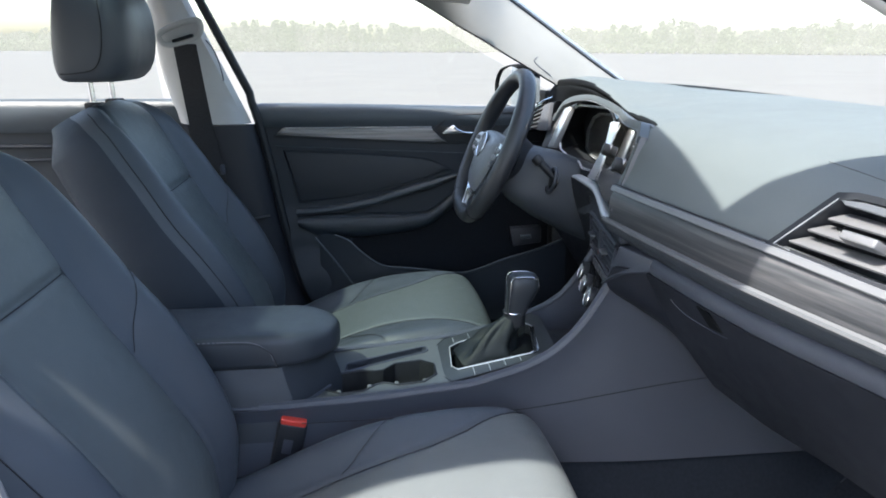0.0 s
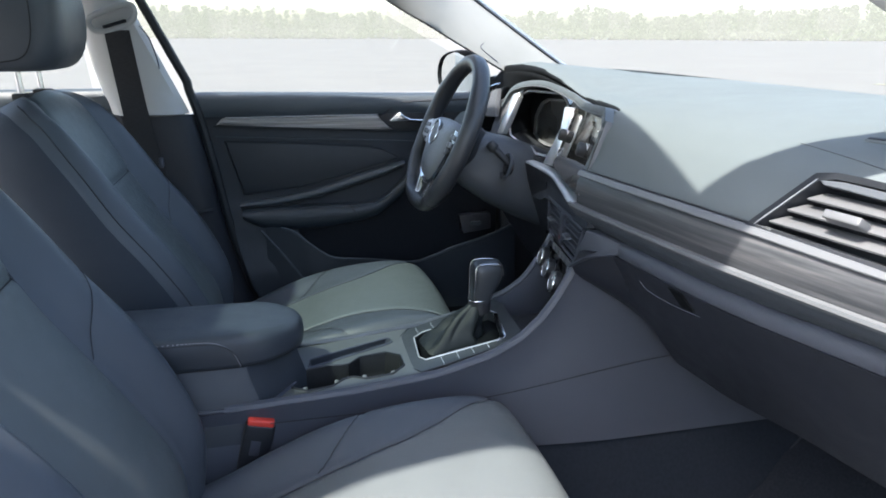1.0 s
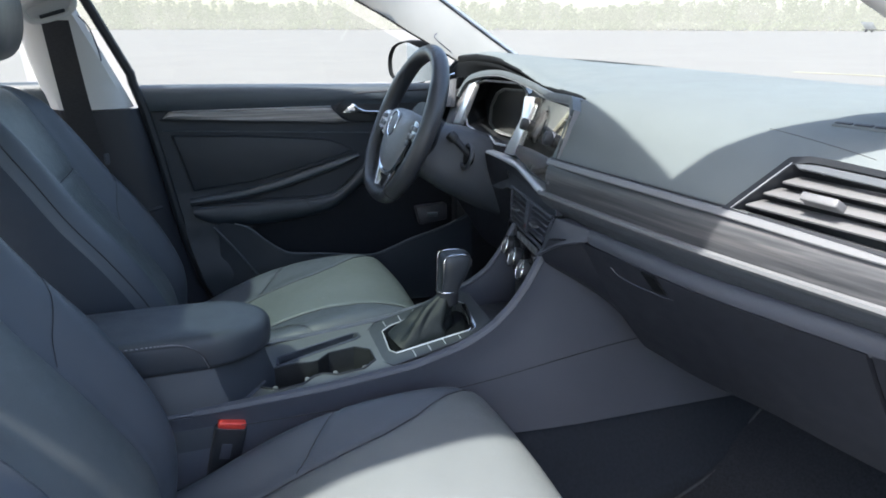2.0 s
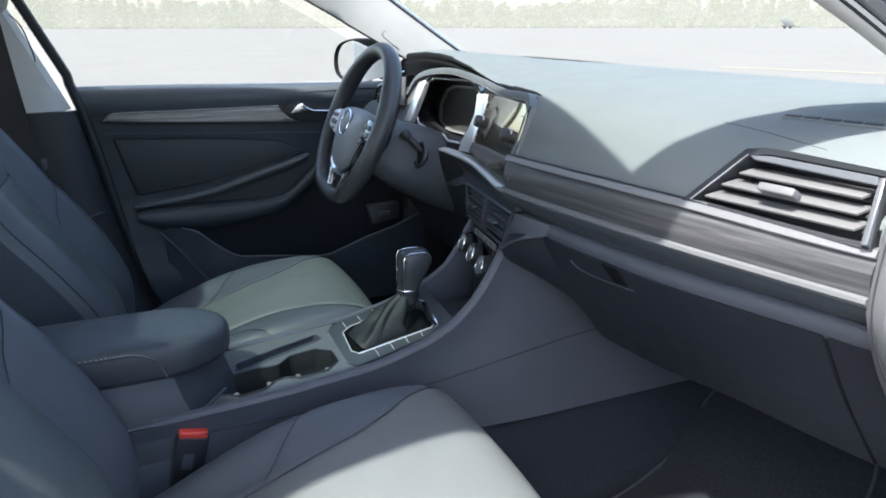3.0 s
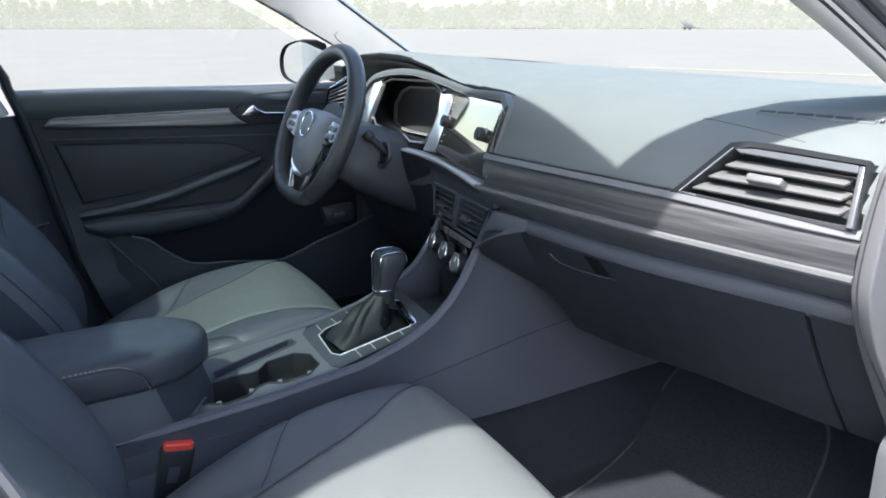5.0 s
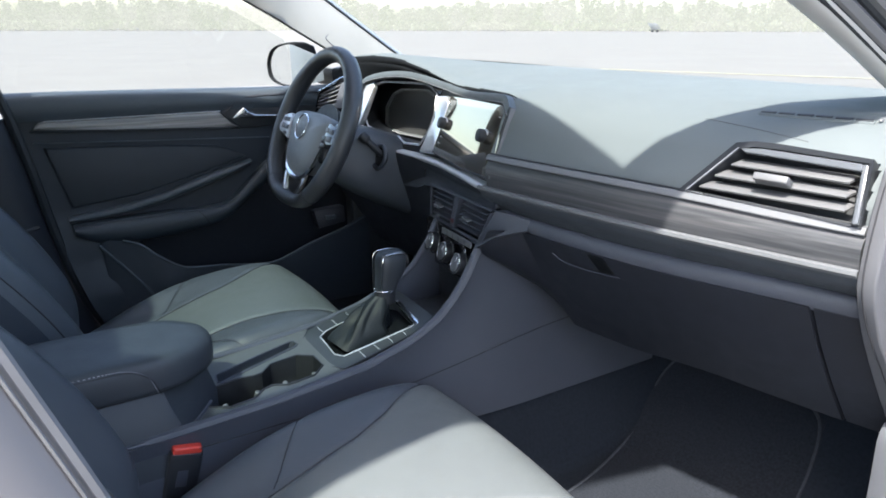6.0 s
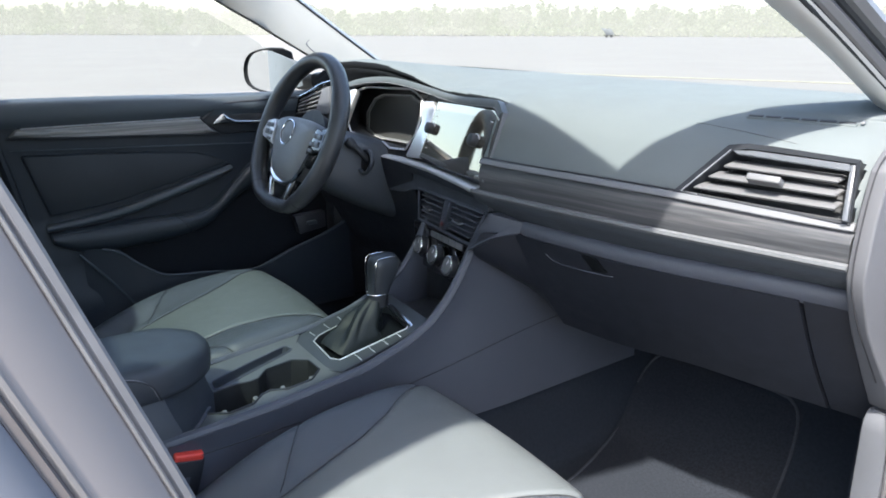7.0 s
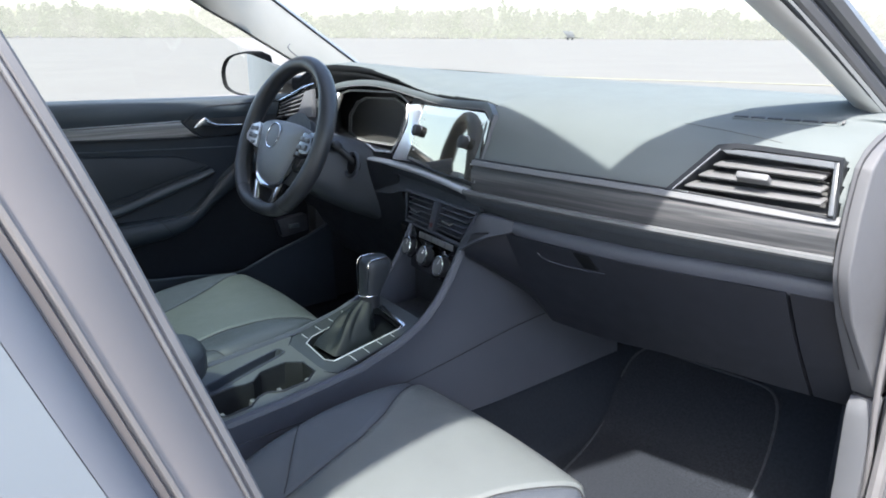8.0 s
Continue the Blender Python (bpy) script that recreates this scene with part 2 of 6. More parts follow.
def tube(path, r, n=8, closed=False, flat=1.0, bm=None):
    """Round bar along a path; flat squeezes its section."""
    P = [Vector(p) for p in path]
    k = len(P)
    rings = []
    up = None
    for i, p in enumerate(P):
        d = (P[(i + 1) % k] - P[i - 1]) if closed else (P[min(i + 1, k - 1)] - P[max(i - 1, 0)])
        d.normalize()
        if up is None:
            up = Vector((0, 0, 1)) if abs(d.z) < 0.9 else Vector((1, 0, 0))
        side = d.cross(up).normalized()
        up = side.cross(d).normalized()
        rings.append([p + side * math.cos(a) * r + up * math.sin(a) * r * flat for a in (2 * math.pi * j / n for j in range(n))])
    if closed:
        rings.append(rings[0])
    bm = bm or bmesh.new()
    if closed:
        rows = [[bm.verts.new(q) for q in ring] for ring in rings[:-1]]
        for i in range(len(rows)):
            a, b = rows[i], rows[(i + 1) % len(rows)]
            for j in range(n):
                bm.faces.new((a[j], a[(j + 1) % n], b[(j + 1) % n], b[j]))
        return bm
    return loft(rings, bm=bm)


def slab(outline, depth, r=0.002, seg=2, bm=None):
    """A plate: the 3D outline, thickened along the vector depth, edges rounded."""
    own = bmesh.new()
    d = Vector(depth)
    top = [own.verts.new(Vector(p)) for p in outline]
    low = [own.verts.new(Vector(p) + d) for p in outline]
    own.faces.new(top)
    own.faces.new(list(reversed(low)))
    n = len(top)
    for i in range(n):
        own.faces.new((top[i], low[i], low[(i + 1) % n], top[(i + 1) % n]))
    bmesh.ops.recalc_face_normals(own, faces=own.faces)
    rounded(own, r, seg)
    return own if bm is None else merge(bm, own)


def sheet(f, us, vs, thick=0.0, way=(0, 0, -1)):
    """Surface f(u, v) on a grid, thickened along way."""
    bm = bmesh.new()
    w = Vector(way) * thick
    g = [[bm.verts.new(Vector(f(u, v))) for v in vs] for u in us]
    for a, b in zip(g, g[1:]):
        for j in range(len(vs) - 1):
            bm.faces.new((a[j], a[j + 1], b[j + 1], b[j]))
    if thick:
        h = [[bm.verts.new(p.co + w) for p in row] for row in g]
        for a, b in zip(h, h[1:]):
            for j in range(len(vs) - 1):
                bm.faces.new((a[j], b[j], b[j + 1], a[j + 1]))
        rim = ([(g[0][j], h[0][j]) for j in range(len(vs))] + [(g[i][-1], h[i][-1]) for i in range(1, len(us))] +
               [(g[-1][j], h[-1][j]) for j in range(len(vs) - 2, -1, -1)] + [(g[i][0], h[i][0]) for i in range(len(us) - 2, 0, -1)])
        for (a, c), (b, d) in zip(rim, rim[1:] + rim[:1]):
            bm.faces.new((a, c, d, b))
    return bm


def steps(a, b, n):
    return [a + (b - a) * i / (n - 1) for i in range(n)]


def disc(center, axis, r, depth, n=28, bevel=0.002, seg=2):
    """A short round bar from center along axis."""
    bm = bmesh.new()
    bmesh.ops.create_cone(bm, cap_ends=True, segments=n, radius1=r, radius2=r, depth=depth)
    bm.transform(Matrix.Translation((0, 0, depth / 2)))
    rounded(bm, bevel, seg, 40)
    q = Vector(axis).normalized().to_track_quat("Z", "Y").to_matrix().to_4x4()
    bm.transform(Matrix.Translation(center) @ q)
    return bm


def smooth01(x):
    x = max(0.0, min(1.0, x))
    return x * x * (3 - 2 * x)


def dip(d, w):
    return math.exp(-(d / w) ** 2)


# ---- outdoors ----
def build_ground():
    m = material("pale concrete apron", (0.132, 0.131, 0.126), 0.9, vary=0.05, scale=0.35, bump=0.3, bump_scale=60, spec=0.2)
    bm = bmesh.new()
    bmesh.ops.create_grid(bm, x_segments=40, y_segments=40, size=2500)
    setting("ground", bm, m, "pale sunlit concrete apron reaching the woods", "ground")
    yel = material("worn yellow paint", (0.165, 0.155, 0.112), 0.8, vary=0.3, scale=3)
    line = slab([(-14.0, 14.6, 0.004), (-4.0, 18.9, 0.004), (2.5, 22.0, 0.004), (2.4, 22.4, 0.004), (-4.1, 19.4, 0.004), (-14.2, 15.0, 0.004)], (0, 0, 0.004), 0)
    setting("ground_line", line, yel, "worn yellow line painted on the concrete apron", "road marking")


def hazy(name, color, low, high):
    """Far growth with bright haze put in as its own glow, paler and darker in patches."""
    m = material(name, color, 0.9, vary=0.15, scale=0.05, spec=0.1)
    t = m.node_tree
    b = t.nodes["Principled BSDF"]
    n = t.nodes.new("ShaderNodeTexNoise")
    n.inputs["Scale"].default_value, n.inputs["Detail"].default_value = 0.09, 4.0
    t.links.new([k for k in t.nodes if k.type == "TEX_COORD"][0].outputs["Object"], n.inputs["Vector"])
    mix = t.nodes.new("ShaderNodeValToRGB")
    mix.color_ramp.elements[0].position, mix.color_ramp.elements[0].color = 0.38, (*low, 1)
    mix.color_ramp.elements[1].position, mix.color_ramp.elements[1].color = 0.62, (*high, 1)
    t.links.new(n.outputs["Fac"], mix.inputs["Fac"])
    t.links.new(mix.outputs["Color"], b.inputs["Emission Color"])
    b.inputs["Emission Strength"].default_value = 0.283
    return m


def build_woods():
    """A far belt of spring woodland: ragged crowns made of many small leaf clumps, with trunks between."""
    leaf = hazy("spring foliage with haze glow", (0.020, 0.024, 0.015), (0.60, 0.628, 0.585), (0.67, 0.68, 0.662))
    bark = hazy("bark with haze glow", (0.03, 0.03, 0.028), (0.53, 0.55, 0.52), (0.60, 0.605, 0.59))
    rng = random.Random(7)
    verts, faces, tv, tf = [], [], [], []

    def clump(c, s):
        i = len(verts)
        for k in range(5):
            a = rng.uniform(0, 6.28)
            verts.append((c[0] + s * rng.uniform(-1, 1), c[1] + s * rng.uniform(-1, 1), c[2] + s * rng.uniform(-0.9, 0.9)))
        faces.extend([(i, i + 1, i + 2), (i + 1, i + 3, i + 2), (i + 2, i + 3, i + 4), (i, i + 4, i + 1)])

    count = 1010
    for n in range(count):
        a = radians(rng.uniform(88, 216))
        d = rng.uniform(225, 285)
        h = rng.uniform(7.0, 11.0) * (0.85 + 0.35 * noise.noise((a * 9, 0, 0))) * (1 - 0.40 * smooth01((math.degrees(a) - 184) / 14)) * (1 - 0.32 * smooth01((112 - math.degrees(a)) / 12))
        x, y = math.cos(a) * d, math.sin(a) * d
        w = rng.uniform(1.6, 3.2)
        j = len(tv)
        for q in range(4):
            tv.append((x + 0.14 * math.cos(q * 1.57), y + 0.14 * math.sin(q * 1.57), 0))
        tv.append((x, y, h * 0.9))
        tf.extend([(j + q, j + (q + 1) % 4, j + 4) for q in range(4)])
        for k in range(100):
            f = rng.random()
            r = w * (1.05 - 0.75 * f) * math.sqrt(rng.random())
            b = rng.uniform(0, 6.28)
            clump((x + r * math.cos(b), y + r * math.sin(b), h * (0.10 + 0.90 * f)), rng.uniform(0.35, 0.8))
    for n in range(9000):          # undergrowth along the edge of the wood
        a = radians(rng.uniform(88, 216))
        d = rng.uniform(222, 240)
        clump((math.cos(a) * d, math.sin(a) * d, rng.uniform(0.3, 2.6)), rng.uniform(0.5, 1.1))
    for name, v, f, m, label in (("backdrop_woods", verts, faces, leaf, "pale green belt of spring woodland far across the apron, glowing with haze"),
                                 ("backdrop_trunks", tv, tf, bark, "bare trunks standing in the far woodland, paled by a haze glow")):
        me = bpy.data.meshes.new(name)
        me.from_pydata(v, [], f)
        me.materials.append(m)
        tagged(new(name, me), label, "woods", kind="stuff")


def build_far_trailer():
    grey = material("far trailer cladding", (0.10, 0.11, 0.12), 0.7, vary=0.2, scale=1)
    th = thing("sign_trailer", "small dark sign trailer far off by the woods", "trailer", (-118.4, 134.3, 0))
    m = Matrix.Translation((-118.4, 134.3, 0)) @ Euler((0, 0, radians(41))).to_matrix().to_4x4()
    part("panel", turned(slab([(-1.9, 0, 2.15), (0.5, 0, 2.0), (1.3, 0, 0.75), (-0.6, 0, 0.6)], (0, 0.12, 0), 0.02), m), grey, th)
    part("chassis", turned(box(-1.2, 1.6, -0.5, 0.5, 0.45, 0.62, 0.03), m), BLACK, th)
    part("drawbar", turned(tube([(1.6, 0, 0.52), (2.6, 0, 0.45)], 0.06, 6), m), BLACK, th)
    for x in (-0.5, 0.6):
        part("wheel", turned(disc((x, -0.62, 0.32), (0, 1, 0), 0.32, 0.2, 16, 0.03), m), RUBBER, th)


build_ground()
build_woods()
build_far_trailer()


# ---- car shell ----
PILLAR_OUT = [(0.705, 0.98, 0.955), (0.694, 0.78, 1.052), (0.667, 0.58, 1.164), (0.634, 0.42, 1.252), (0.622, 0.25, 1.310), (0.592, 0.05, 1.340), (0.572, -0.20, 1.348), (0.60, -0.6, 1.345), (0.59, -1.1, 1.30)]
PILLAR_IN = [(0.620, 1.06, 0.985), (0.607, 0.90, 1.060), (0.594, 0.74, 1.135), (0.572, 0.575, 1.212), (0.562, 0.455, 1.280), (0.555, 0.370, 1.332), (0.50, 0.10, 1.372), (0.48, -0.2, 1.385), (0.46, -1.1, 1.35)]


PILLAR_LEFT = [(0.690, 0.95, 0.985), (0.683, 0.86, 1.045), (0.684, 0.74, 1.124), (0.686, 0.60, 1.219), (0.672, 0.50, 1.283), (0.610, 0.395, 1.335)] + PILLAR_IN[6:]


OUT_LEFT = [(0.660, 0.95, 0.900), (0.645, 0.86, 0.945), (0.628, 0.74, 1.009), (0.613, 0.60, 1.086), (0.606, 0.50, 1.141), (0.602, 0.395, 1.199), (0.600, 0.16, 1.312), (0.60, -0.2, 1.346), (0.59, -1.1, 1.30)]


def side_rail(s, name, label):
    """Windscreen pillar that runs on into the roof rail, s = 1 right, -1 left."""
    a, b = spline(PILLAR_OUT if s > 0 else OUT_LEFT, 40), spline(PILLAR_IN if s > 0 else PILLAR_LEFT, 40)
    rings = []
    for p, q in zip(a, b):
        k = 0.2 + 0.15 * smooth01((0.30 - p.y) / 0.35)      # slimmer along the windscreen than along the roof
        out = Vector((0.035, 0.012, 0.028)) * k
        w = (q - p)
        n = Vector((w.z, 0, -w.x)).normalized() * -0.006
        if s > 0:           # full, rounded trim that faces back into the doorway
            n = n + Vector((0, -0.026, 0.004)) * smooth01((p.y - 0.30) / 0.25)
        ring = [p, p + w * 0.10 + n * 0.55, p + w * 0.32 + n * 0.95, p + w * 0.60 + n, p + w * 0.86 + n * 0.62, q, q + out * 0.75, p + w * 0.5 + out * 1.05, p + out]
        rings.append([Vector((v.x * s, v.y, v.z)) for v in ring])
    # left side takes the trim copy darkened against the sun
    ob = setting(name, loft(rings), PILLAR if s > 0 else PILLAR_DIM, label, "pillar", 60)
    black = tube([Vector((v.x * s, v.y + 0.003, v.z + 0.002)) for v in b[3 if s > 0 else 6:]], 0.0025 if s > 0 else 0.0024, 6)
    part("glass_seal", black, RUBBER, ob, "black rubber windscreen seal")

    def beside(dx, dy, dz):
        return [Vector(((p.x + dx) * s, p.y + dy, p.z + dz)) for p in a]
    if s > 0:
        for name, k, dx, r, mat, label in (("door_seal", 0.012, -0.007, 0.007, RUBBER, "black rubber door seal"), ("roof_gutter", 0.030, -0.012, 0.010, GUTTER, "grey painted outer roof rail"),
                                           ("gutter_seal", 0.047, -0.013, 0.006, RUBBER, "dark rubber strip on the roof rail"), ("roof_edge", 0.066, -0.019, 0.013, GUTTER, "grey painted edge of the roof")):
            part(name, tube(beside(0.33 * k + dx, -0.56 * k, k), r, 8), mat, ob, label)
    else:
        part("door_seal", tube(beside(0.012, 0.002, 0.0), 0.004, 8), JAMBSEAL, ob, "grey rubber door seal")
        part("roof_gutter", tube([Vector(((q.x + 0.03) * s, q.y + 0.02, q.z)) for q in b], 0.014, 8, flat=0.7), PAINT, ob, "painted outer roof rail")


side_rail(1, "pillar_front_right", "light grey windscreen pillar and roof rail, sunlit")
side_rail(-1, "pillar_front_left", "light grey windscreen pillar and roof rail")

quarter = spline([(-0.620, 0.622, 1.086), (-0.621, 0.580, 1.118), (-0.630, 0.586, 1.131), (-0.645, 0.613, 1.136), (-0.666, 0.678, 1.126), (-0.674, 0.722, 1.108)], 30)
part("cover_joint", tube([p + Vector((0.003, -0.002, 0.001)) for p in quarter], 0.0013, 6), SIDE, bpy.data.objects["pillar_front_left"], "faint joint of the pillar cover")

ROOF_HOLE = (-0.34, 0.34, -0.445, 0.02)      # x0, x1, y0, y1 of the glass panel


def roof_z(x, y):
    return 1.395 - 0.09 * (x / 0.6) ** 2 - 0.035 * smooth01((y - 0.05) / 0.45) - 0.06 * smooth01((-0.6 - y) / 0.7)


def build_roof():
    x0, x1, y0, y1 = ROOF_HOLE
    def front(x):
        return 0.411 - 0.047 * (x / 0.553) ** 2 if x > 0 else 0.411 + 0.016 * dip(x + 0.28, 0.16) - 0.016 * (x / 0.553) ** 2
    strips = [(-0.565, x0, -1.15, None), (x1, 0.565, -1.15, None), (x0, x1, -1.15, y0), (x0, x1, y1, None)]
    bm = bmesh.new()
    for xa, xb, ya, yb in strips:
        own = sheet(lambda u, v: (u, ya + ((front(u) if yb is None else yb) - ya) * v, roof_z(u, ya + ((front(u) if yb is None else yb) - ya) * v) - 0.03),
                    steps(xa, xb, 13), steps(0, 1, 13), 0.04, (0, 0, 1))
        merge(bm, own)
    setting("ceiling", bm, PILLAR, "light grey headliner of the car roof", "ceiling", 30)
    pane = sheet(lambda u, v: (u, v, roof_z(u, v)), steps(x0, x1, 5), steps(y0, y1, 5), 0.004)
    setting("roof_window", pane, TINTED, "dark tinted glass roof panel", "roof window")


def build_windscreen():
    def f(u, v):
        k = int(round(v * 20))
        i = spline(PILLAR_LEFT[:6], 21)[k].lerp(spline(PILLAR_IN[:6], 21)[k], (u + 1) / 2)
        x = u * i.x
        if k == 20:         # the glass runs on under the roof edge
            i = i + Vector((0, -0.07, 0.022))
        return (x, i.y + 0.004 + (0.053 + 0.217 * (1 - v)) * (1 - abs(u) ** 2), i.z + 0.006 + 0.035 * v * (1 - u * u))
    ob = setting("window_front", sheet(f, steps(-1, 1, 31), steps(0, 1, 21)), SHIELD, "curved clear windscreen glass", "windscreen", 60)
    ob.visible_shadow = True
    bonnet = sheet(lambda u, v: (u, 1.20 + 0.95 * v - 0.12 * (u / 0.7) ** 2, 0.985 - 0.16 * v ** 2 - 0.05 * (u / 0.7) ** 2), steps(-0.72, 0.72, 17), steps(0, 1, 15), 0.02)
    setting("bonnet", bonnet, PAINT, "dark grey painted bonnet beyond the windscreen", "bonnet")


build_roof()
build_windscreen()


def build_floor():
    def f(u, v):
        # u across, v along: flat floor, toe board rising at the front, tunnel in the middle
        z = 0.30 + 0.62 * smooth01((v - 0.86) / 0.62)
        tun = smooth01((0.21 - abs(u)) / 0.10)
        z = max(z, 0.30 + 0.15 * tun)
        sill = smooth01((abs(u) - 0.66) / 0.07)
        return (u, v, z + 0.09 * sill)
    setting("floor", sheet(f, steps(-0.80, 0.80, 121), steps(-1.2, 1.45, 90), 0.03), CARPET, "dark grey carpet of the car floor and footwells", "floor", 60)
    fl = [(0.30, 0.50), (0.251, 0.714), (0.210, 0.852), (0.177, 0.959), (0.163, 1.005), (0.175, 1.040), (0.22, 1.056), (0.33, 1.060), (0.44, 1.064), (0.482, 1.060), (0.505, 1.042), (0.520, 1.005), (0.531, 0.960), (0.541, 0.900), (0.565, 0.70), (0.59, 0.48), (0.42, 0.42)]
    def on(p):
        return (p[0], p[1], f(p[0], p[1])[2] + 0.009 + 0.008 * smooth01((0.24 - p[0]) / 0.05))
    edge = [on(p) for p in spline([(x, y, 0) for x, y in fl], 160, True)]
    MATEDGE = material("mat binding", (0.034, 0.041, 0.054), 0.8, vary=0.2, scale=60)
    th = thing("floor_mat", "black pile floor mat with a sewn edge in the passenger footwell", "floor mat", (0.38, 0.8, 0.30))
    bm = bmesh.new()
    rows = []
    for k in range(24):
        y = 0.425 + 0.632 * k / 23
        xs = [p[0] for p in edge if abs(p[1] - y) < 0.018] or [0.25, 0.5]
        rows.append([on((min(xs) + (max(xs) - min(xs)) * j / 14, y)) for j in range(15)])
    bm = loft(rows, closed=False)
    part("mat_body", bm, MAT, th, smooth=60)
    part("sewn_edge", tube(edge, 0.0030, 6, True), MATEDGE, th, "raised black edge binding")


build_floor()


# ---- dashboard ----
def face_y(x):
    """How far forward the trim strip stands at x."""
    return 0.499 + 0.105 * x + 0.0235 * (max(0.0, x - 0.45) / 0.27) ** 1.6


def zt(x):
    return 0.9455 + 0.003 * smooth01((x - 0.2) / 0.3) - 0.0050 * smooth01((x - 0.5) / 0.24)


def pad_profile(x):
    """Section of the upper dash (y, z) at x, from the trim strip forward to the windscreen."""
    k = smooth01((x - 0.17) / 0.50)            # 0 at the display, 1 at the door
    b = 0.92 * (face_y(x) - 0.528)                # the end sweeps forward
    c = 1 - smooth01((x - 0.12) / 0.30)
    return [(face_y(x) + 0.010, zt(x) + 0.014), (face_y(x) + 0.003, zt(x) + 0.002), (face_y(x) + 0.004, zt(x) + 0.006), (0.540 + b + 0.004 * c, 0.968 + 0.004 * k + 0.012 * c), (0.556 + b, 0.993 + 0.022 * c), (0.578 + b, 1.017 + 0.022 * c),
            (0.612 + b, 1.037 + 0.014 * c), (0.660 + b, 1.050 + 0.008 * c), (0.74, 1.059 + 0.004 * c), (0.90, 1.064), (1.06, 1.058), (1.20, 1.035)]


def hood_profile(x):
    """Section over the instruments."""
    rise = at([(-0.70, 1.045), (-0.62, 1.078), (-0.50, 1.086), (-0.40, 1.085), (-0.34, 1.081), (-0.24, 1.066), (-0.16, 1.049), (-0.10, 1.044), (0.0, 1.0435), (0.11, 1.0435), (0.14, 1.040), (0.17, 1.034)], x)
    y = at([(-0.74, 0.632), (-0.16, 0.634), (-0.06, 0.616), (0.02, 0.602), (0.165, 0.574)], x)
    deep = rise - at([(-0.74, 0.985), (-0.60, 0.985), (-0.56, 0.985), (-0.538, 1.010), (-0.505, 1.027), (-0.432, 1.040), (-0.334, 1.046), (-0.241, 1.042), (-0.142, 1.028), (-0.06, 1.020), (0.017, 1.006), (0.17, 1.0)], x)
    return [(y + 0.020, rise - deep), (y + 0.016, rise - 0.75 * deep), (y + 0.011, rise - 0.48 * deep), (y + 0.006, rise - min(0.010, 0.22 * deep)), (y + 0.011, rise - 0.001), (y + 0.028, rise + 0.003), (y + 0.06, rise + 0.004), (0.76, 1.062 + 0.6 * (rise - 1.05)), (0.90, 1.064 + 0.2 * (rise - 1.05)), (1.06, 1.058), (1.20, 1.035)]


def pad_z(x, y):
    """Height of the upper pad over (x, y)."""
    pts = spline([(a, b, 0) for a, b in pad_profile(x)], 120)[20:]
    for a, b in zip(pts, pts[1:]):
        if a.x <= y <= b.x:
            return a.y + (b.y - a.y) * (y - a.x) / (b.x - a.x)
    return pts[-1].y


def profile_sheet(prof, xs, n=40, thick=0.012):
    rows = []
    for x in xs:
        rows.append([Vector((x, p.x, p.y)) for p in spline([(a, b, 0) for a, b in prof(x)], n)])
    return sheet(lambda i, j: rows[i][j], range(len(xs)), range(n), thick)


def pad_mesh():
    """Upper pad with the opening for the side vent."""
    bm = profile_sheet(pad_profile, steps(0.165, 0.738, 150), 90, 0)
    dead = []
    for fc in bm.faces:
        c = fc.calc_center_median()
        if c.y < 0.66:
            k = (c.z - 0.957) / 0.060
            if -0.25 < k < 0.93 and 0.5235 + 0.046 * k < c.x < 0.7265 - 0.0115 * k:
                dead.append(fc)
    bmesh.ops.delete(bm, geom=dead, context="FACES")
    ext = bmesh.ops.extrude_face_region(bm, geom=bm.faces[:], use_keep_orig=True)
    for v in ext["geom"]:
        if isinstance(v, bmesh.types.BMVert):
            v.co += Vector((0, 0.004, -0.006))
    return bm


dash = thing("dashboard", "dark grey soft-touch dashboard with wood-look trim", "dashboard", (0, 0.9, 0.9))
part("upper_pad", pad_mesh(), PAD, dash, "grained grey upper pad in broken sunlight")
part("break_line", tube([(x, 0.634 + 0.010 * (x - 0.5), pad_z(x, 0.634 + 0.010 * (x - 0.5)) + 0.0004) for x in steps(0.49, 0.632, 24)], 0.0004, 5), PADLINE, dash)
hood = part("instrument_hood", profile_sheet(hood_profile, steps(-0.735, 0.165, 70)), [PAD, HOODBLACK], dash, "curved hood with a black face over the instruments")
# faces towards the driver and below the lip take the near-black finish
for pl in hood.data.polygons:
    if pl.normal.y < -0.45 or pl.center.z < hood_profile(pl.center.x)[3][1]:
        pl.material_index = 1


def strip(prof, x0, x1, n, taper=0.0):
    """Bar along the dash face; prof(x) gives (dy, z) corners."""
    return loft([[Vector((x, face_y(x) + dy, z)) for dy, z in prof(x)] for x in steps(x0, x1, n)])


def zb(x):
    return 0.8995 + 0.0045 * smooth01((x - 0.2) / 0.45)


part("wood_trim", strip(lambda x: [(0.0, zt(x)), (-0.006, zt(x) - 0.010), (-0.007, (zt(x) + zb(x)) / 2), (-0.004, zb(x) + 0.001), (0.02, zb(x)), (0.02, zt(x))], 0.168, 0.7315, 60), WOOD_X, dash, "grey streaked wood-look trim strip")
part("trim_gap", tube([(x, face_y(x) + 0.0005, zt(x) + 0.0094) for x in steps(0.17, 0.726, 40)], 0.0014, 6), RUBBER, dash, "dark joint above the trim")
part("trim_top_edge", strip(lambda x: [(0.000, zt(x) + 0.0080), (-0.0040, zt(x) + 0.0074), (-0.0068, zt(x) + 0.001), (-0.0062, zt(x) - 0.0005), (0.012, zt(x) - 0.001), (0.012, zt(x) + 0.0080)], 0.168, 0.7315, 60), TRIMEDGE, dash, "thin satin grey upper edge")
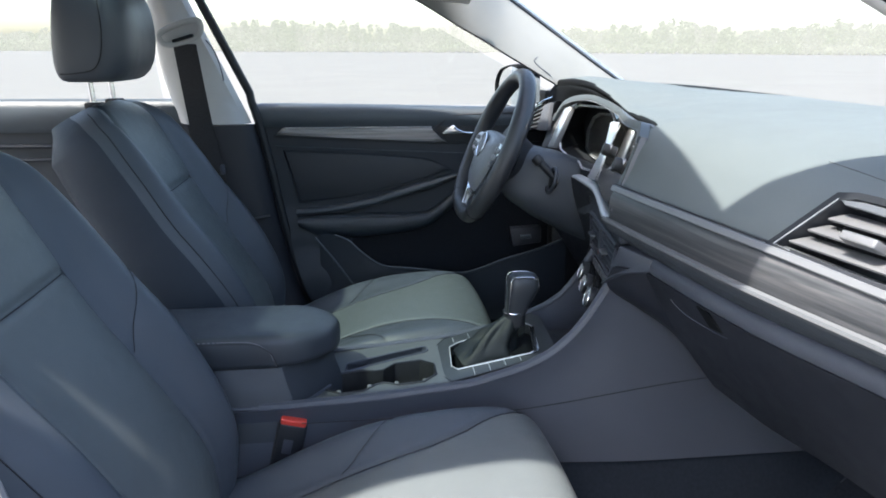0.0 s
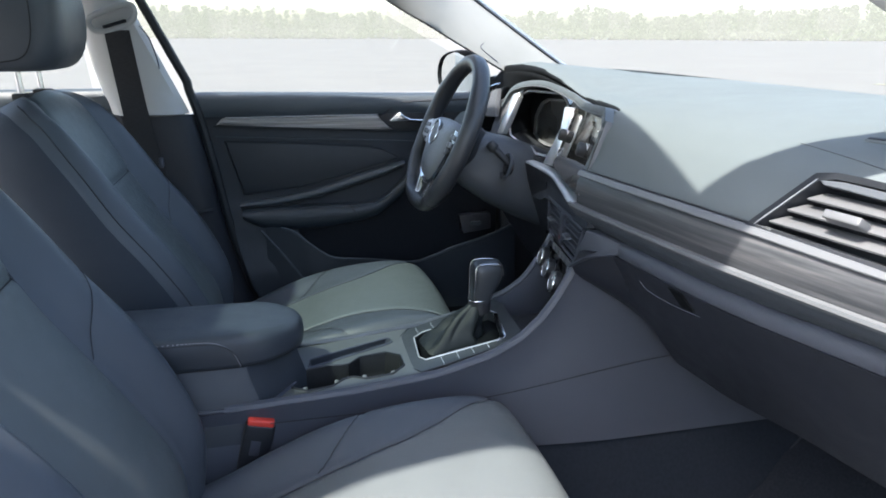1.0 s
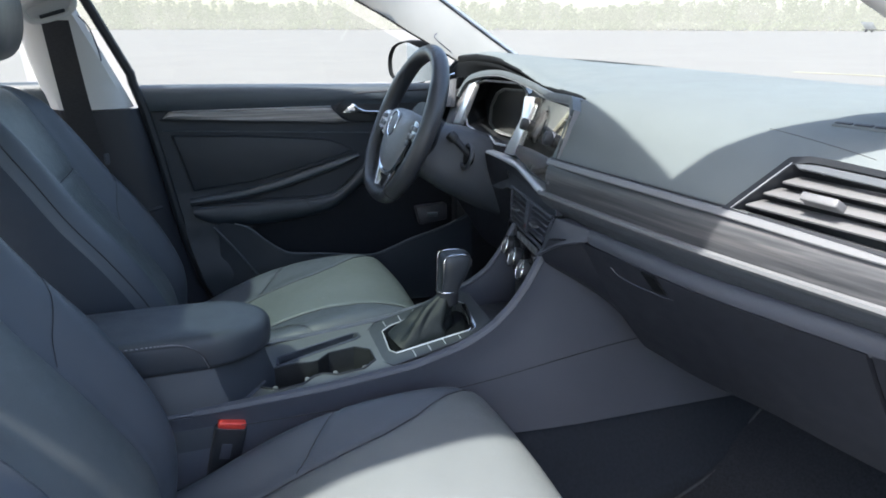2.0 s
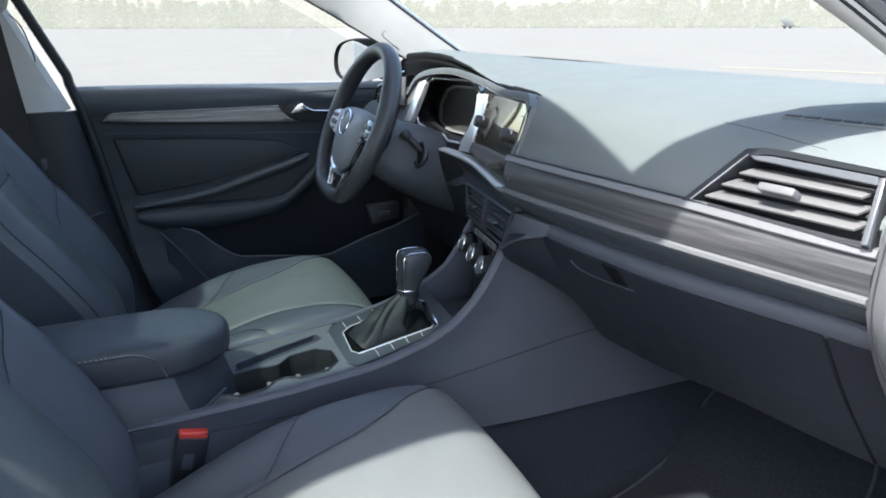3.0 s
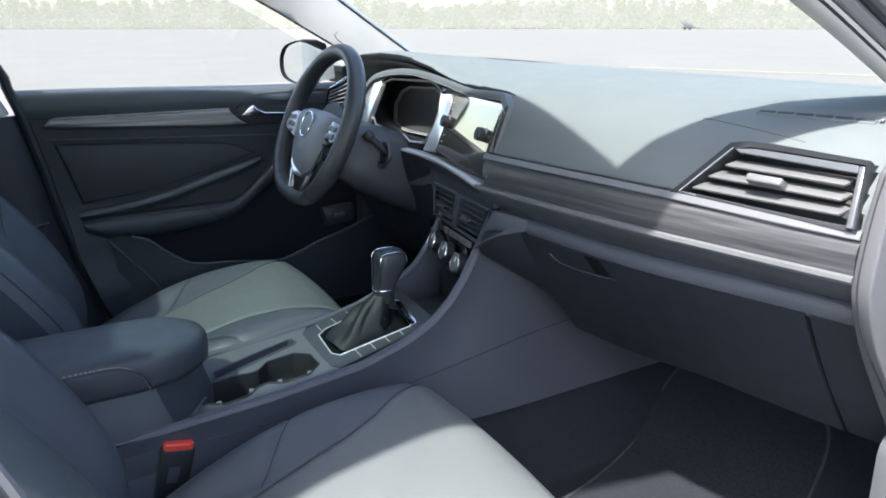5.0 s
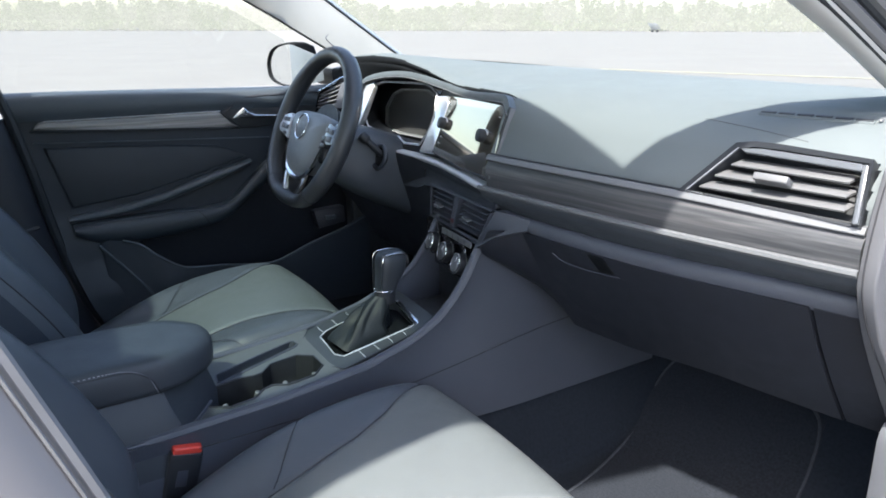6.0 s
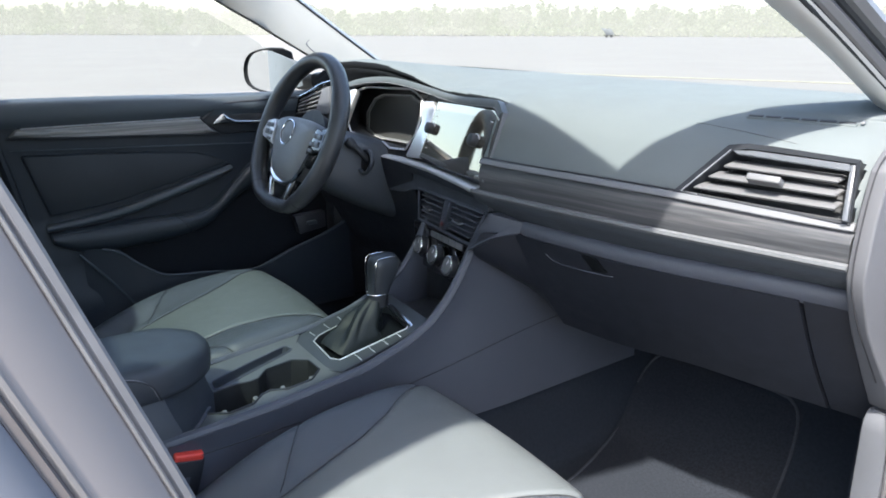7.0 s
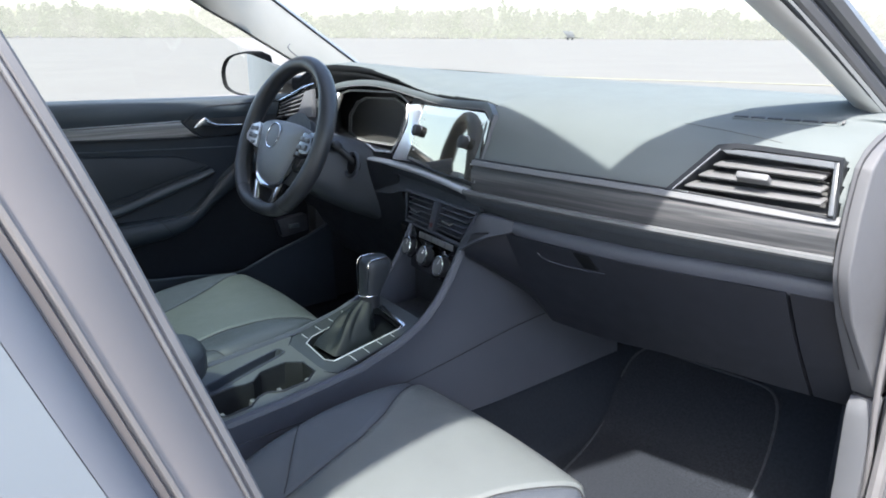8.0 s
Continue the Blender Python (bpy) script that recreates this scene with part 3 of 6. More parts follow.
part("trim_low_edge", strip(lambda x: [(-0.004, zb(x) + 0.0008), (-0.0092, zb(x) - 0.0006), (-0.0098, zb(x) - 0.0050), (-0.0060, zb(x) - 0.0092), (0.012, zb(x) - 0.0092), (0.012, zb(x) + 0.0008)], 0.150, 0.7325, 60), TRIMLOW, dash, "satin grey lower edge")


def zl(x):
    return 0.835 + 0.011 * smooth01((x - 0.35) / 0.35)


part("shadow_gap", strip(lambda x: [(-0.004, zb(x) - 0.007), (0.002, zb(x) - 0.020), (0.016, zb(x) - 0.030), (0.048, zl(x) + 0.012), (0.05, zl(x)), (0.05, zb(x) - 0.007)], 0.150, 0.735, 30), BAND, dash)
part("ledge", strip(lambda x: [(0.052, zl(x) + 0.016), (0.042, zl(x) + 0.011), (0.038, zl(x) + 0.002), (0.040, zl(x) - 0.008), (0.046, zl(x) - 0.016), (0.07, zl(x) - 0.012), (0.07, zl(x) + 0.014)], 0.222, 0.728, 40), SIDE, dash, "rounded grained ledge above the glovebox", 60)


def glove_yz(x, v, drop=0.0):
    z0, z1 = zl(x) - 0.012, 0.622 + 0.015 * smooth01((x - 0.30) / 0.20)
    return face_y(x) + 0.040 + drop + 0.135 * v ** 1.02 - 0.006 * math.sin(v * math.pi), z0 + (z1 - z0) * v


def glove_sheet(x0, x1, drop=0.0):
    return sheet(lambda x, v: (x, *glove_yz(x, v, drop)), steps(x0, x1, 30), steps(0, 1, 24), 0.02, (0, 1, 0.1))


def centre_cover():
    """Fills the slanted field between the console flank, the centre vents and the glovebox."""
    flank = spline([(0.150, 0.530, 0.815), (0.130, 0.532, 0.773), (0.131, 0.595, 0.729), (0.132, 0.672, 0.677), (0.133, 0.720, 0.643), (0.134, 0.750, 0.622)], 20)

    def f(i, u):
        y, z = glove_yz(0.2035, i / 19, 0.002)
        return flank[i].lerp(Vector((0.2035, y, z)), u) - Vector((0, 0.006, 0)) * math.sin(u * math.pi)
    return sheet(f, range(20), steps(0, 1, 8), 0.02, (0, 1, 0.1))


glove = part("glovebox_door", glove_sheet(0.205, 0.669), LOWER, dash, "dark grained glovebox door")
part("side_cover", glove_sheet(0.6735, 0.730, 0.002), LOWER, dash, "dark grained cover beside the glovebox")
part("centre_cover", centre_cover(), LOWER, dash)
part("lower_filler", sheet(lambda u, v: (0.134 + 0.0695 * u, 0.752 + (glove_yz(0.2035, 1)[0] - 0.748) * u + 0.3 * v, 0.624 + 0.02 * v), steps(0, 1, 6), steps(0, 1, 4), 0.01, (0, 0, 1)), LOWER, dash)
part("ledge_end", slab([(0.170, 0.5300, 0.8565), (0.2215, face_y(0.2215) + 0.040, zl(0.2215) + 0.012), (0.2215, face_y(0.2215) + 0.040, zl(0.2215) - 0.008), (0.178, 0.527, 0.812), (0.122, 0.520, 0.777), (0.106, 0.538, 0.783)], (0, 0.03, 0), 0.0025, 3), SIDE, dash, "angled end of the ledge beside the centre vents")
def on_glove(x, z, d=0.003):
    v = max(0, min(1, (zl(x) - 0.012 - z) / (zl(x) - 0.012 - 0.622 - 0.015 * smooth01((x - 0.30) / 0.20))))
    return Vector((x, glove_yz(x, v)[0] - d, z))


hp = [on_glove(0.268, 0.800), on_glove(0.282, 0.789), on_glove(0.329, 0.787), on_glove(0.398, 0.793)]
part("handle_lip", tube(spline(hp, 16), 0.0007, 6), SIDE, glove, "thin satin lip of the glovebox handle")
# Flat plate; the recess's shade is its near-black colour.
part("handle_recess", slab([on_glove(0.347, 0.820), on_glove(0.376, 0.820), on_glove(0.388, 0.796), on_glove(0.360, 0.793)], (0, 0.02, 0), 0.001), HOODBLACK, glove, "near-black plate for the shade in the handle recess")
part("under_panel", sheet(lambda x, v: (x, glove_yz(x, 1)[0] + 0.004 + 0.4 * v, glove_yz(x, 1)[1] + 0.004 + 0.02 * v), steps(0.2045, 0.725, 20), steps(0, 1, 6), 0.01, (0, 0, 1)), BLACK, dash)
part("driver_lower_panel", sheet(lambda x, v: (x, 0.585 + 0.16 * v ** 1.5, 0.885 - 0.33 * v), steps(-0.735, -0.16, 20), steps(0, 1, 16), 0.02, (0, 1, 0)), LOWER, dash, "dark knee panel under the steering column")
part("back_fill", box(-0.73, 0.73, 0.80, 1.12, 0.72, 1.02, 0.01), BLACK, dash)

# Bulkhead and side walls are added to keep stray light out of the footwell.
part("firewall_light_block", box(-0.765, 0.765, 1.19, 1.22, 0.58, 1.028, 0.004), BLACK, dash, "black bulkhead added behind the dashboard to keep light out")
for s in (1, -1):
    setting("footwell_light_block_" + ("right" if s > 0 else "left"), box(min(s * 0.700, s * 0.730), max(s * 0.700, s * 0.730), 0.80, 1.30, 0.30, 0.70, 0.006), CARPET, "dark carpeted side wall added to keep light out of the footwell", "trim")

# end cap at the door opening
cap = ([(0.738, 0.592, 0.890), (0.738, 0.604, 0.860), (0.738, 0.628, 0.818), (0.738, 0.655, 0.780), (0.738, 0.686, 0.738), (0.738, 0.728, 0.684)] + [(0.738, 0.98, 0.684), (0.738, 0.98, 1.04), (0.738, 0.72, 1.054), (0.738, 0.655, 1.046), (0.738, 0.622, 1.030), (0.738, 0.604, 1.012), (0.738, 0.594, 0.960), (0.738, 0.592, 0.915)])
cap_bm = slab([(0.733, y, z) for _, y, z in cap], (0.021, 0, 0), 0.003, 3)
for vert in cap_bm.verts:           # the outer face flares towards the doorway at its foot
    if vert.co.x > 0.744:
        vert.co.x += 0.012 * smooth01((0.83 - vert.co.z) / 0.14)
part("end_cap", cap_bm, CAP, dash, "pale sunlit dashboard end cap")


def stack_panel():
    """Smooth field between the lip under the displays and the centre vents."""
    top = spline([(-0.36, 0.600, 0.880), (-0.20, 0.588, 0.884), (-0.13, 0.584, 0.886), (0.04, 0.544, 0.893), (0.13, 0.520, 0.896), (0.160, 0.515, 0.8975)], 30)
    low = spline([(-0.36, 0.615, 0.800), (-0.20, 0.590, 0.820), (-0.13, 0.580, 0.838), (0.04, 0.556, 0.846), (0.13, 0.540, 0.852), (0.166, 0.5335, 0.8575)], 30)
    return sheet(lambda i, v: top[i].lerp(low[i], v) + Vector((0, 0.006 * math.sin(v * math.pi), 0)), range(30), steps(0, 1, 8), 0.012, (0, 1, 0))


part("stack_panel", stack_panel(), ARM, dash, "smooth dark panel over the centre vents", 60)


# ---- centre console ----
def side_z(y):
    return at([(-0.40, 0.565), (0.0, 0.572), (0.16, 0.580), (0.31, 0.596), (0.40, 0.622), (0.45, 0.648), (0.49, 0.685), (0.52, 0.728), (0.545, 0.775), (0.57, 0.79)], y)


def far_z(y):
    """The driver's side of the console rises a little further forward."""
    return at([(-0.40, 0.565), (0.0, 0.572), (0.16, 0.580), (0.31, 0.596), (0.40, 0.616), (0.46, 0.640), (0.495, 0.655), (0.53, 0.680), (0.558, 0.718), (0.588, 0.772), (0.60, 0.795)], y)


console = thing("centre_console", "dark grey centre console between the front seats", "console", (0, 0.2, 0.45))
for s in (1, -1):
    rise = side_z if s > 0 else far_z

    def wall(y, v):
        top = rise(y)
        x = 0.118 - 0.012 * math.sin(min(1, v * 2.2) * 1.57) * (1 - v) + 0.022 * smooth01((y - 0.3) / 0.35) * v
        return (s * x, y, top + (0.445 - top) * v)
    part("side_panel", sheet(wall, steps(-0.38, 1.0 if s > 0 else 0.60, 90), steps(0, 1, 14), 0.014, (-s, 0, 0)), SIDE, console, "smooth grained console flank")
    part("edge_bead", tube([(s * 0.108, y, rise(y) + 0.001) for y in steps(-0.05, 0.545 if s > 0 else 0.592, 40)], 0.009 if s > 0 else 0.006, 8), SIDE, console)
part("flank_seam", tube([(0.134, y, 0.553 + 0.05 * smooth01((y - 0.30) / 0.5)) for y in steps(0.02, 0.80, 30)], 0.0008, 6), SEAM, console)
box_low = [(-0.100, -0.40), (-0.100, 0.0), (-0.092, 0.040), (-0.058, 0.074), (0.0, 0.084), (0.036, 0.064), (0.074, 0.034), (0.106, 0.008), (0.112, -0.01), (0.112, -0.40)]
box_top = [(-0.080, -0.40), (-0.080, -0.01), (-0.070, 0.024), (-0.045, 0.054), (0.0, 0.066), (0.034, 0.044), (0.062, 0.014), (0.086, -0.014), (0.091, -0.03), (0.091, -0.40)]
part("rear_body", loft([[(x, y, 0.45) for x, y in box_low], [(x, y, 0.574) for x, y in box_low], [(xa + (xb - xa) * 0.5, ya + (yb - ya) * 0.55, 0.605) for (xa, ya), (xb, yb) in zip(box_low, box_top)], [(x, y, 0.640) for x, y in box_top]]), ARM, console, "console box under the armrest", 24)
part("body_rim", tube([(0.113, -0.38, 0.5735), (0.113, -0.015, 0.5735), (0.107, 0.008, 0.5685), (0.075, 0.036, 0.5690), (0.038, 0.065, 0.5715)], 0.0030, 8), SIDE, console)


def dashes(line, r, mat, parent):
    """A row of stitches along a line."""
    bm = bmesh.new()
    for a, b in list(zip(line, line[1:]))[::2]:
        tube([a, a.lerp(b, 0.95)], r, 4, bm=bm)
    return tagged(part("stitching", bm, mat, parent, "fine row of stitches"), kind="stuff")


def build_armrest():
    th = thing("armrest", "padded dark leatherette centre armrest with light stitching", "armrest", (0, -0.12, 0.63))
    plan = spline([(0.096, -0.42, 0), (0.096, -0.20, 0), (0.096, -0.06, 0), (0.0945, -0.022, 0), (0.086, 0.012, 0), (0.066, 0.046, 0), (0.036, 0.073, 0), (0.0, 0.083, 0), (-0.036, 0.077, 0), (-0.062, 0.052, 0), (-0.076, 0.012, 0), (-0.080, -0.06, 0), (-0.080, -0.20, 0), (-0.080, -0.42, 0)], 110)

    def layer(d, z, crown=0.0):
        """The plan drawn in by d, at height z."""
        out = []
        for k, p in enumerate(plan):
            t = (plan[min(k + 1, 109)] - plan[max(k - 1, 0)]).normalized()
            q = p + Vector((-t.y, t.x, 0)) * d
            out.append(Vector((q.x, max(q.y, -0.42), z - 0.010 * smooth01((q.y - 0.0) / 0.09) * crown - 0.16 * max(0.0, 0.0 - q.x) ** 1.5 * crown)))
        return out
    lid = part("lid", loft([layer(0.006, 0.637), layer(0.001, 0.639), layer(0.0, 0.645), layer(-0.001, 0.660, 0.3), layer(0.0, 0.676, 0.7), layer(0.0025, 0.6845, 1), layer(0.007, 0.6895, 1), layer(0.016, 0.6920, 1), layer(0.034, 0.6932, 1)]), ARM, th, "soft leatherette lid", 60)
    ln = spline([(0.0935, -0.40, 0.6860), (0.0935, -0.20, 0.6860), (0.0935, -0.090, 0.6860), (0.0945, -0.060, 0.6840), (0.0965, -0.042, 0.6770), (0.0962, -0.029, 0.664), (0.0955, -0.022, 0.646), (0.0950, -0.020, 0.640)], 190)
    tagged(dashes(ln, 0.0008, THREAD, lid), "row of light stitches")
    part("seam", tube([Vector((p.x + 0.0008, p.y + 0.004, p.z - 0.0035)) for p in ln], 0.0009, 5), SEAM, lid)
    part("lid_joint", tube([p + Vector((0, 0, 0.001)) for p in layer(0.004, 0.6365)], 0.0018, 5), RUBBER, th, "dark joint under the lid")
    part("latch", turned(box(-0.018, 0.018, -0.003, 0.003, 0.630, 0.641, 0.002), Matrix.Translation((0.030, 0.056, 0)) @ Euler((0, 0, radians(-38))).to_matrix().to_4x4()), BLACK, th)


build_armrest()


def plate_z(y):
    return 0.592 + 0.28 * (y - 0.285)


# tray plate with two cup holders and a slot
tray = thing("cup_holder_tray", "grey console tray with two dark cup holders", "cup holder", (0, 0.16, 0.575))


def tray_z(y):
    return 0.575 + 0.10 * (y - 0.1)


WELL = [(-0.003, 0.085), (-0.003, 0.122), (0.006, 0.146), (0.006, 0.160), (-0.014, 0.182), (-0.014, 0.230), (0.010, 0.254), (0.052, 0.254), (0.074, 0.230), (0.074, 0.185), (0.058, 0.162), (0.060, 0.146), (0.078, 0.124), (0.078, 0.085), (0.056, 0.058), (0.010, 0.058)]
SLOT = [(-0.043, 0.100), (-0.038, 0.092), (-0.014, 0.089), (-0.009, 0.096), (-0.026, 0.160), (-0.047, 0.240), (-0.053, 0.248), (-0.068, 0.247), (-0.073, 0.240), (-0.060, 0.170)]
HOLES = [WELL, SLOT]


def inside(x, y, poly):
    hit = False
    for (xa, ya), (xb, yb) in zip(poly, poly[1:] + poly[:1]):
        if (ya > y) != (yb > y) and x < xa + (y - ya) / (yb - ya) * (xb - xa):
            hit = not hit
    return hit


def build_tray():
    bm = bmesh.new()
    outer = [(-0.105, -0.015), (0.0, -0.015), (0.100, -0.015), (0.100, 0.16), (0.100, 0.285), (0.0, 0.285), (-0.105, 0.285), (-0.105, 0.16)]
    def ring(pts):
        vs = [bm.verts.new((x, y, tray_z(y))) for x, y in pts]
        return [bm.edges.new((vs[i], vs[(i + 1) % len(vs)])) for i in range(len(vs))]
    edges = ring(outer)
    for h in HOLES:
        edges += ring(h)
    bmesh.ops.triangle_fill(bm, edges=edges, use_beauty=True, use_dissolve=False)
    dead = []
    for fc in bm.faces:
        c = fc.calc_center_median()
        if any(inside(c.x, c.y, h) for h in HOLES):
            dead.append(fc)
    bmesh.ops.delete(bm, geom=dead, context="FACES")
    part("plate", bm, PLATE, tray, "grey satin tray surface")
    for i, h in enumerate(HOLES):
        d = 0.062 if i == 0 else 0.018
        cx, cy = sum(p[0] for p in h) / len(h), sum(p[1] for p in h) / len(h)
        rings = [[(x, y, tray_z(y) + 0.001) for x, y in h]]
        for k, sc in ((0.02, 0.99), (0.5, 0.97), (0.95, 0.94), (1.0, 0.90)):
            rings.append([(cx + (x - cx) * sc, cy + (y - cy) * sc, tray_z(y) - d * k) for x, y in h])
        bm = loft(rings, caps=False)
        bm.verts.ensure_lookup_table()
        n = len(h)
        bm.faces.new([bm.verts[4 * n + j] for j in range(n)])
        well = part("cup_well" if i == 0 else "slot", bm, CUP if i == 0 else ARM, tray, "dark double cup well" if i == 0 else "narrow slot")
        part("rim", tube([(x, y, tray_z(y) + 0.001) for x, y in h], 0.0018, 6, True), LOWER if i == 0 else SIDE, well)
        if i == 0:
            for px, py in ((0.066, 0.080), (0.061, 0.134), (0.062, 0.182), (0.067, 0.232)):
                part("grip", turned(box(-0.004, 0.004, -0.004, 0.004, -0.016, 0.002, 0.002), Matrix.Translation((px, py, tray_z(py) - 0.001)) @ Euler((0, radians(24), 0)).to_matrix().to_4x4()), TABGREY, well, "pale spring grip")


build_tray()


def build_shifter():
    th = thing("gear_selector", "automatic gear selector with leather boot and chrome frame", "gear lever", (0, 0.37, 0.6))
    out = [(-0.092, 0.283), (-0.066, 0.263), (0.050, 0.259), (0.090, 0.279), (0.098, 0.425), (0.095, 0.462), (-0.060, 0.470), (-0.092, 0.458)]
    bm = bmesh.new()
    inner = [(-0.052, 0.306), (-0.042, 0.289), (0.038, 0.283), (0.057, 0.292), (0.078, 0.418), (0.068, 0.435), (-0.024, 0.446), (-0.046, 0.438)]
    a = [bm.verts.new((x, y, plate_z(y) + 0.004)) for x, y in out]
    b = [bm.verts.new((x, y, plate_z(y) + 0.006)) for x, y in inner]
    c = [bm.verts.new((x, y, plate_z(y) - 0.016)) for x, y in inner]
    d = [bm.verts.new((x, y, plate_z(y) - 0.020)) for x, y in out]
    for i in range(8):
        j = (i + 1) % 8
        bm.faces.new((a[i], a[j], b[j], b[i]))
        bm.faces.new((b[i], b[j], c[j], c[i]))
        bm.faces.new((a[i], d[i], d[j], a[j]))
    bm.faces.new(c)
    part("surround", bm, SELECTOR, th, "satin grey button surround")
    part("boot_well", slab([(0.012 + (x - 0.012) * 0.97, 0.365 + (y - 0.365) * 0.97, plate_z(y) - 0.012) for x, y in inner], (0, 0, -0.003), 0), HOODBLACK, th, "black well round the boot")
    part("chrome_frame", tube([(x, y, plate_z(y) + 0.007) for x, y in inner], 0.0012, 6, True), SILVER, th, "thin chrome frame")
    part("surround_joint", tube([(x * 1.0, y, plate_z(y) + 0.0035) for x, y in out[:6]], 0.0016, 6), LOWER, th, "dark joint round the selector panel")
    # boot: slack leather gathered towards the lever, with deep creases
    rings = []
    for k in range(30):
        f = k / 29
        cy, cz = 0.352 + 0.058 * f ** 1.1, plate_z(0.35) - 0.012 + 0.092 * f
        rx, ry = 0.028 * (1 - f) ** 1.25 + 0.0115, 0.041 * (1 - f) ** 1.25 + 0.013
        ring = []
        for q in range(64):
            a_ = 2 * math.pi * q / 64
            env = math.sin(math.pi * min(1, 0.08 + f * 1.0))
            crease = 1 - 2 * abs((2.5 * a_ / math.pi + 0.75 * f + 0.05 * math.sin(5 * f + a_)) % 1.0 - 0.5) * 2
            wrinkle = 1 - 2 * abs((1.5 * f + 0.45 * math.sin(a_ + 0.5) + 0.22 * math.sin(2 * a_ + 1)) % 1.0 - 0.5) * 2
            fold = 1 + 0.22 * crease * env + 0.13 * wrinkle * env
            e = 0.55 + 0.45 * f
            ca, sa = math.cos(a_), math.sin(a_)
            ring.append((-0.004 * (1 - f) + rx * fold * math.copysign(abs(ca) ** e, ca), cy + ry * fold * math.copysign(abs(sa) ** e, sa), cz + 0.004 * math.sin(3 * a_ + 6 * f) * (1 - f)))
        rings.append(ring)
    part("boot", loft(rings), BOOT, th, "creased black leather boot", 60)
    # lever and knob
    part("collar", loft([[(0.0165 * math.cos(q), 0.405 + 0.021 * math.sin(q) + 0.02 * (z - 0.67), z) for q in steps(0, 2 * math.pi * 15 / 16, 16)] for z in (0.660, 0.666, 0.684, 0.688)]), BLACK, th, "black collar")
    part("collar_ring", tube([(0.0172 * math.cos(q), 0.405 + 0.0218 * math.sin(q), 0.686) for q in steps(0, 2 * math.pi * 23 / 24, 24)], 0.0012, 6, True), CHROME, th, "chrome collar ring")
    rings = []
    for k, (z, y0, y1, w) in enumerate([(0.682, 0.389, 0.424, 0.0170), (0.698, 0.389, 0.429, 0.0185), (0.714, 0.390, 0.439, 0.0200), (0.728, 0.390, 0.445, 0.0215), (0.742, 0.390, 0.447, 0.0220), (0.751, 0.392, 0.446, 0.0200), (0.757, 0.397, 0.441, 0.0155), (0.759, 0.405, 0.433, 0.009)]):
        rings.append([(w * math.copysign(abs(math.cos(q)) ** 0.6, math.cos(q)), (y0 + y1) / 2 + (y1 - y0) / 2 * math.copysign(abs(math.sin(q)) ** 0.6, math.sin(q)), z) for q in steps(0, 2 * math.pi * 31 / 32, 32)])
    knob = part("knob", loft(rings), KNOB, th, "dark leather knob", 60)
    for sx in (1, -1):
        part("knob_band", tube(spline([(sx * 0.0160, 0.3900, 0.686), (sx * 0.0190, 0.3915, 0.726), (sx * 0.0195, 0.3925, 0.746), (sx * 0.0180, 0.400, 0.7560), (sx * 0.0180, 0.432, 0.7560), (sx * 0.0185, 0.443, 0.748), (sx * 0.0195, 0.4445, 0.734)], 40), 0.0010, 6), CHROME, knob, "chrome line round the knob")
    part("front_bar", slab([(-0.026, 0.440, plate_z(0.443) + 0.007), (-0.020, 0.448, plate_z(0.448) + 0.009), (0.080, 0.432, plate_z(0.432) + 0.009), (0.082, 0.416, plate_z(0.416) + 0.007), (0.074, 0.424, plate_z(0.424) + 0.008)], (0, 0, -0.006), 0.0015, 2), CHROME, th, "broad chrome bar at the front of the boot")
    for sx, ys in ((1, (0.318, 0.345, 0.372, 0.399)), (-1, (0.300, 0.330, 0.360, 0.390))):
        for y in ys:
            x0, x1 = (0.060 + 0.16 * (y - 0.30), 0.090) if sx > 0 else (-0.082, -0.056)
            part("button_divider", box(x0, x1, y - 0.0005, y + 0.0005, plate_z(y) + 0.003, plate_z(y) + 0.0065, 0.0004, 1), SILVER, th)


build_shifter()
part("front_bin", box(-0.085, 0.095, 0.455, 0.60, 0.60, 0.612, 0.004), BLACK, console, "dark storage bin under the climate panel")
part("bin_back", box(-0.10, 0.10, 0.585, 0.60, 0.60, 0.78, 0.004), BLACK, console)


# ---- seats ----
BACK = [(0.40, -0.112, 0.205, 0.014), (0.50, -0.095, 0.213, 0.022), (0.58, -0.103, 0.222, 0.032), (0.66, -0.143, 0.231, 0.042), (0.74, -0.192, 0.238, 0.045), (0.82, -0.243, 0.236, 0.040),
        (0.90, -0.283, 0.228, 0.032), (0.95, -0.309, 0.221, 0.026), (0.99, -0.331, 0.209, 0.020), (1.014, -0.348, 0.193, 0.012), (1.031, -0.366, 0.166, 0.006), (1.041, -0.390, 0.128, 0.0)]
CUSH = [(-0.16, 0.440, 0.215, 0.020), (-0.06, 0.465, 0.226, 0.025), (0.02, 0.498, 0.232, 0.026), (0.10, 0.531, 0.238, 0.022), (0.18, 0.556, 0.240, 0.016), (0.26, 0.572, 0.238, 0.010), (0.33, 0.580, 0.232, 0.005),
        (0.375, 0.576, 0.222, 0.002), (0.402, 0.560, 0.207, 0.0), (0.412, 0.532, 0.197, 0.0), (0.410, 0.48, 0.190, 0.0), (0.40, 0.40, 0.182, 0.0)]
LEAN = Vector((0, 0.87, 0.49))
SEAM_X = 0.118


def slant_x(z):
    """Seam that slants across the bolster from its edge down to the insert."""
    return at([(0.735, 0.120), (0.767, 0.142), (0.804, 0.176), (0.831, 0.205)], z)


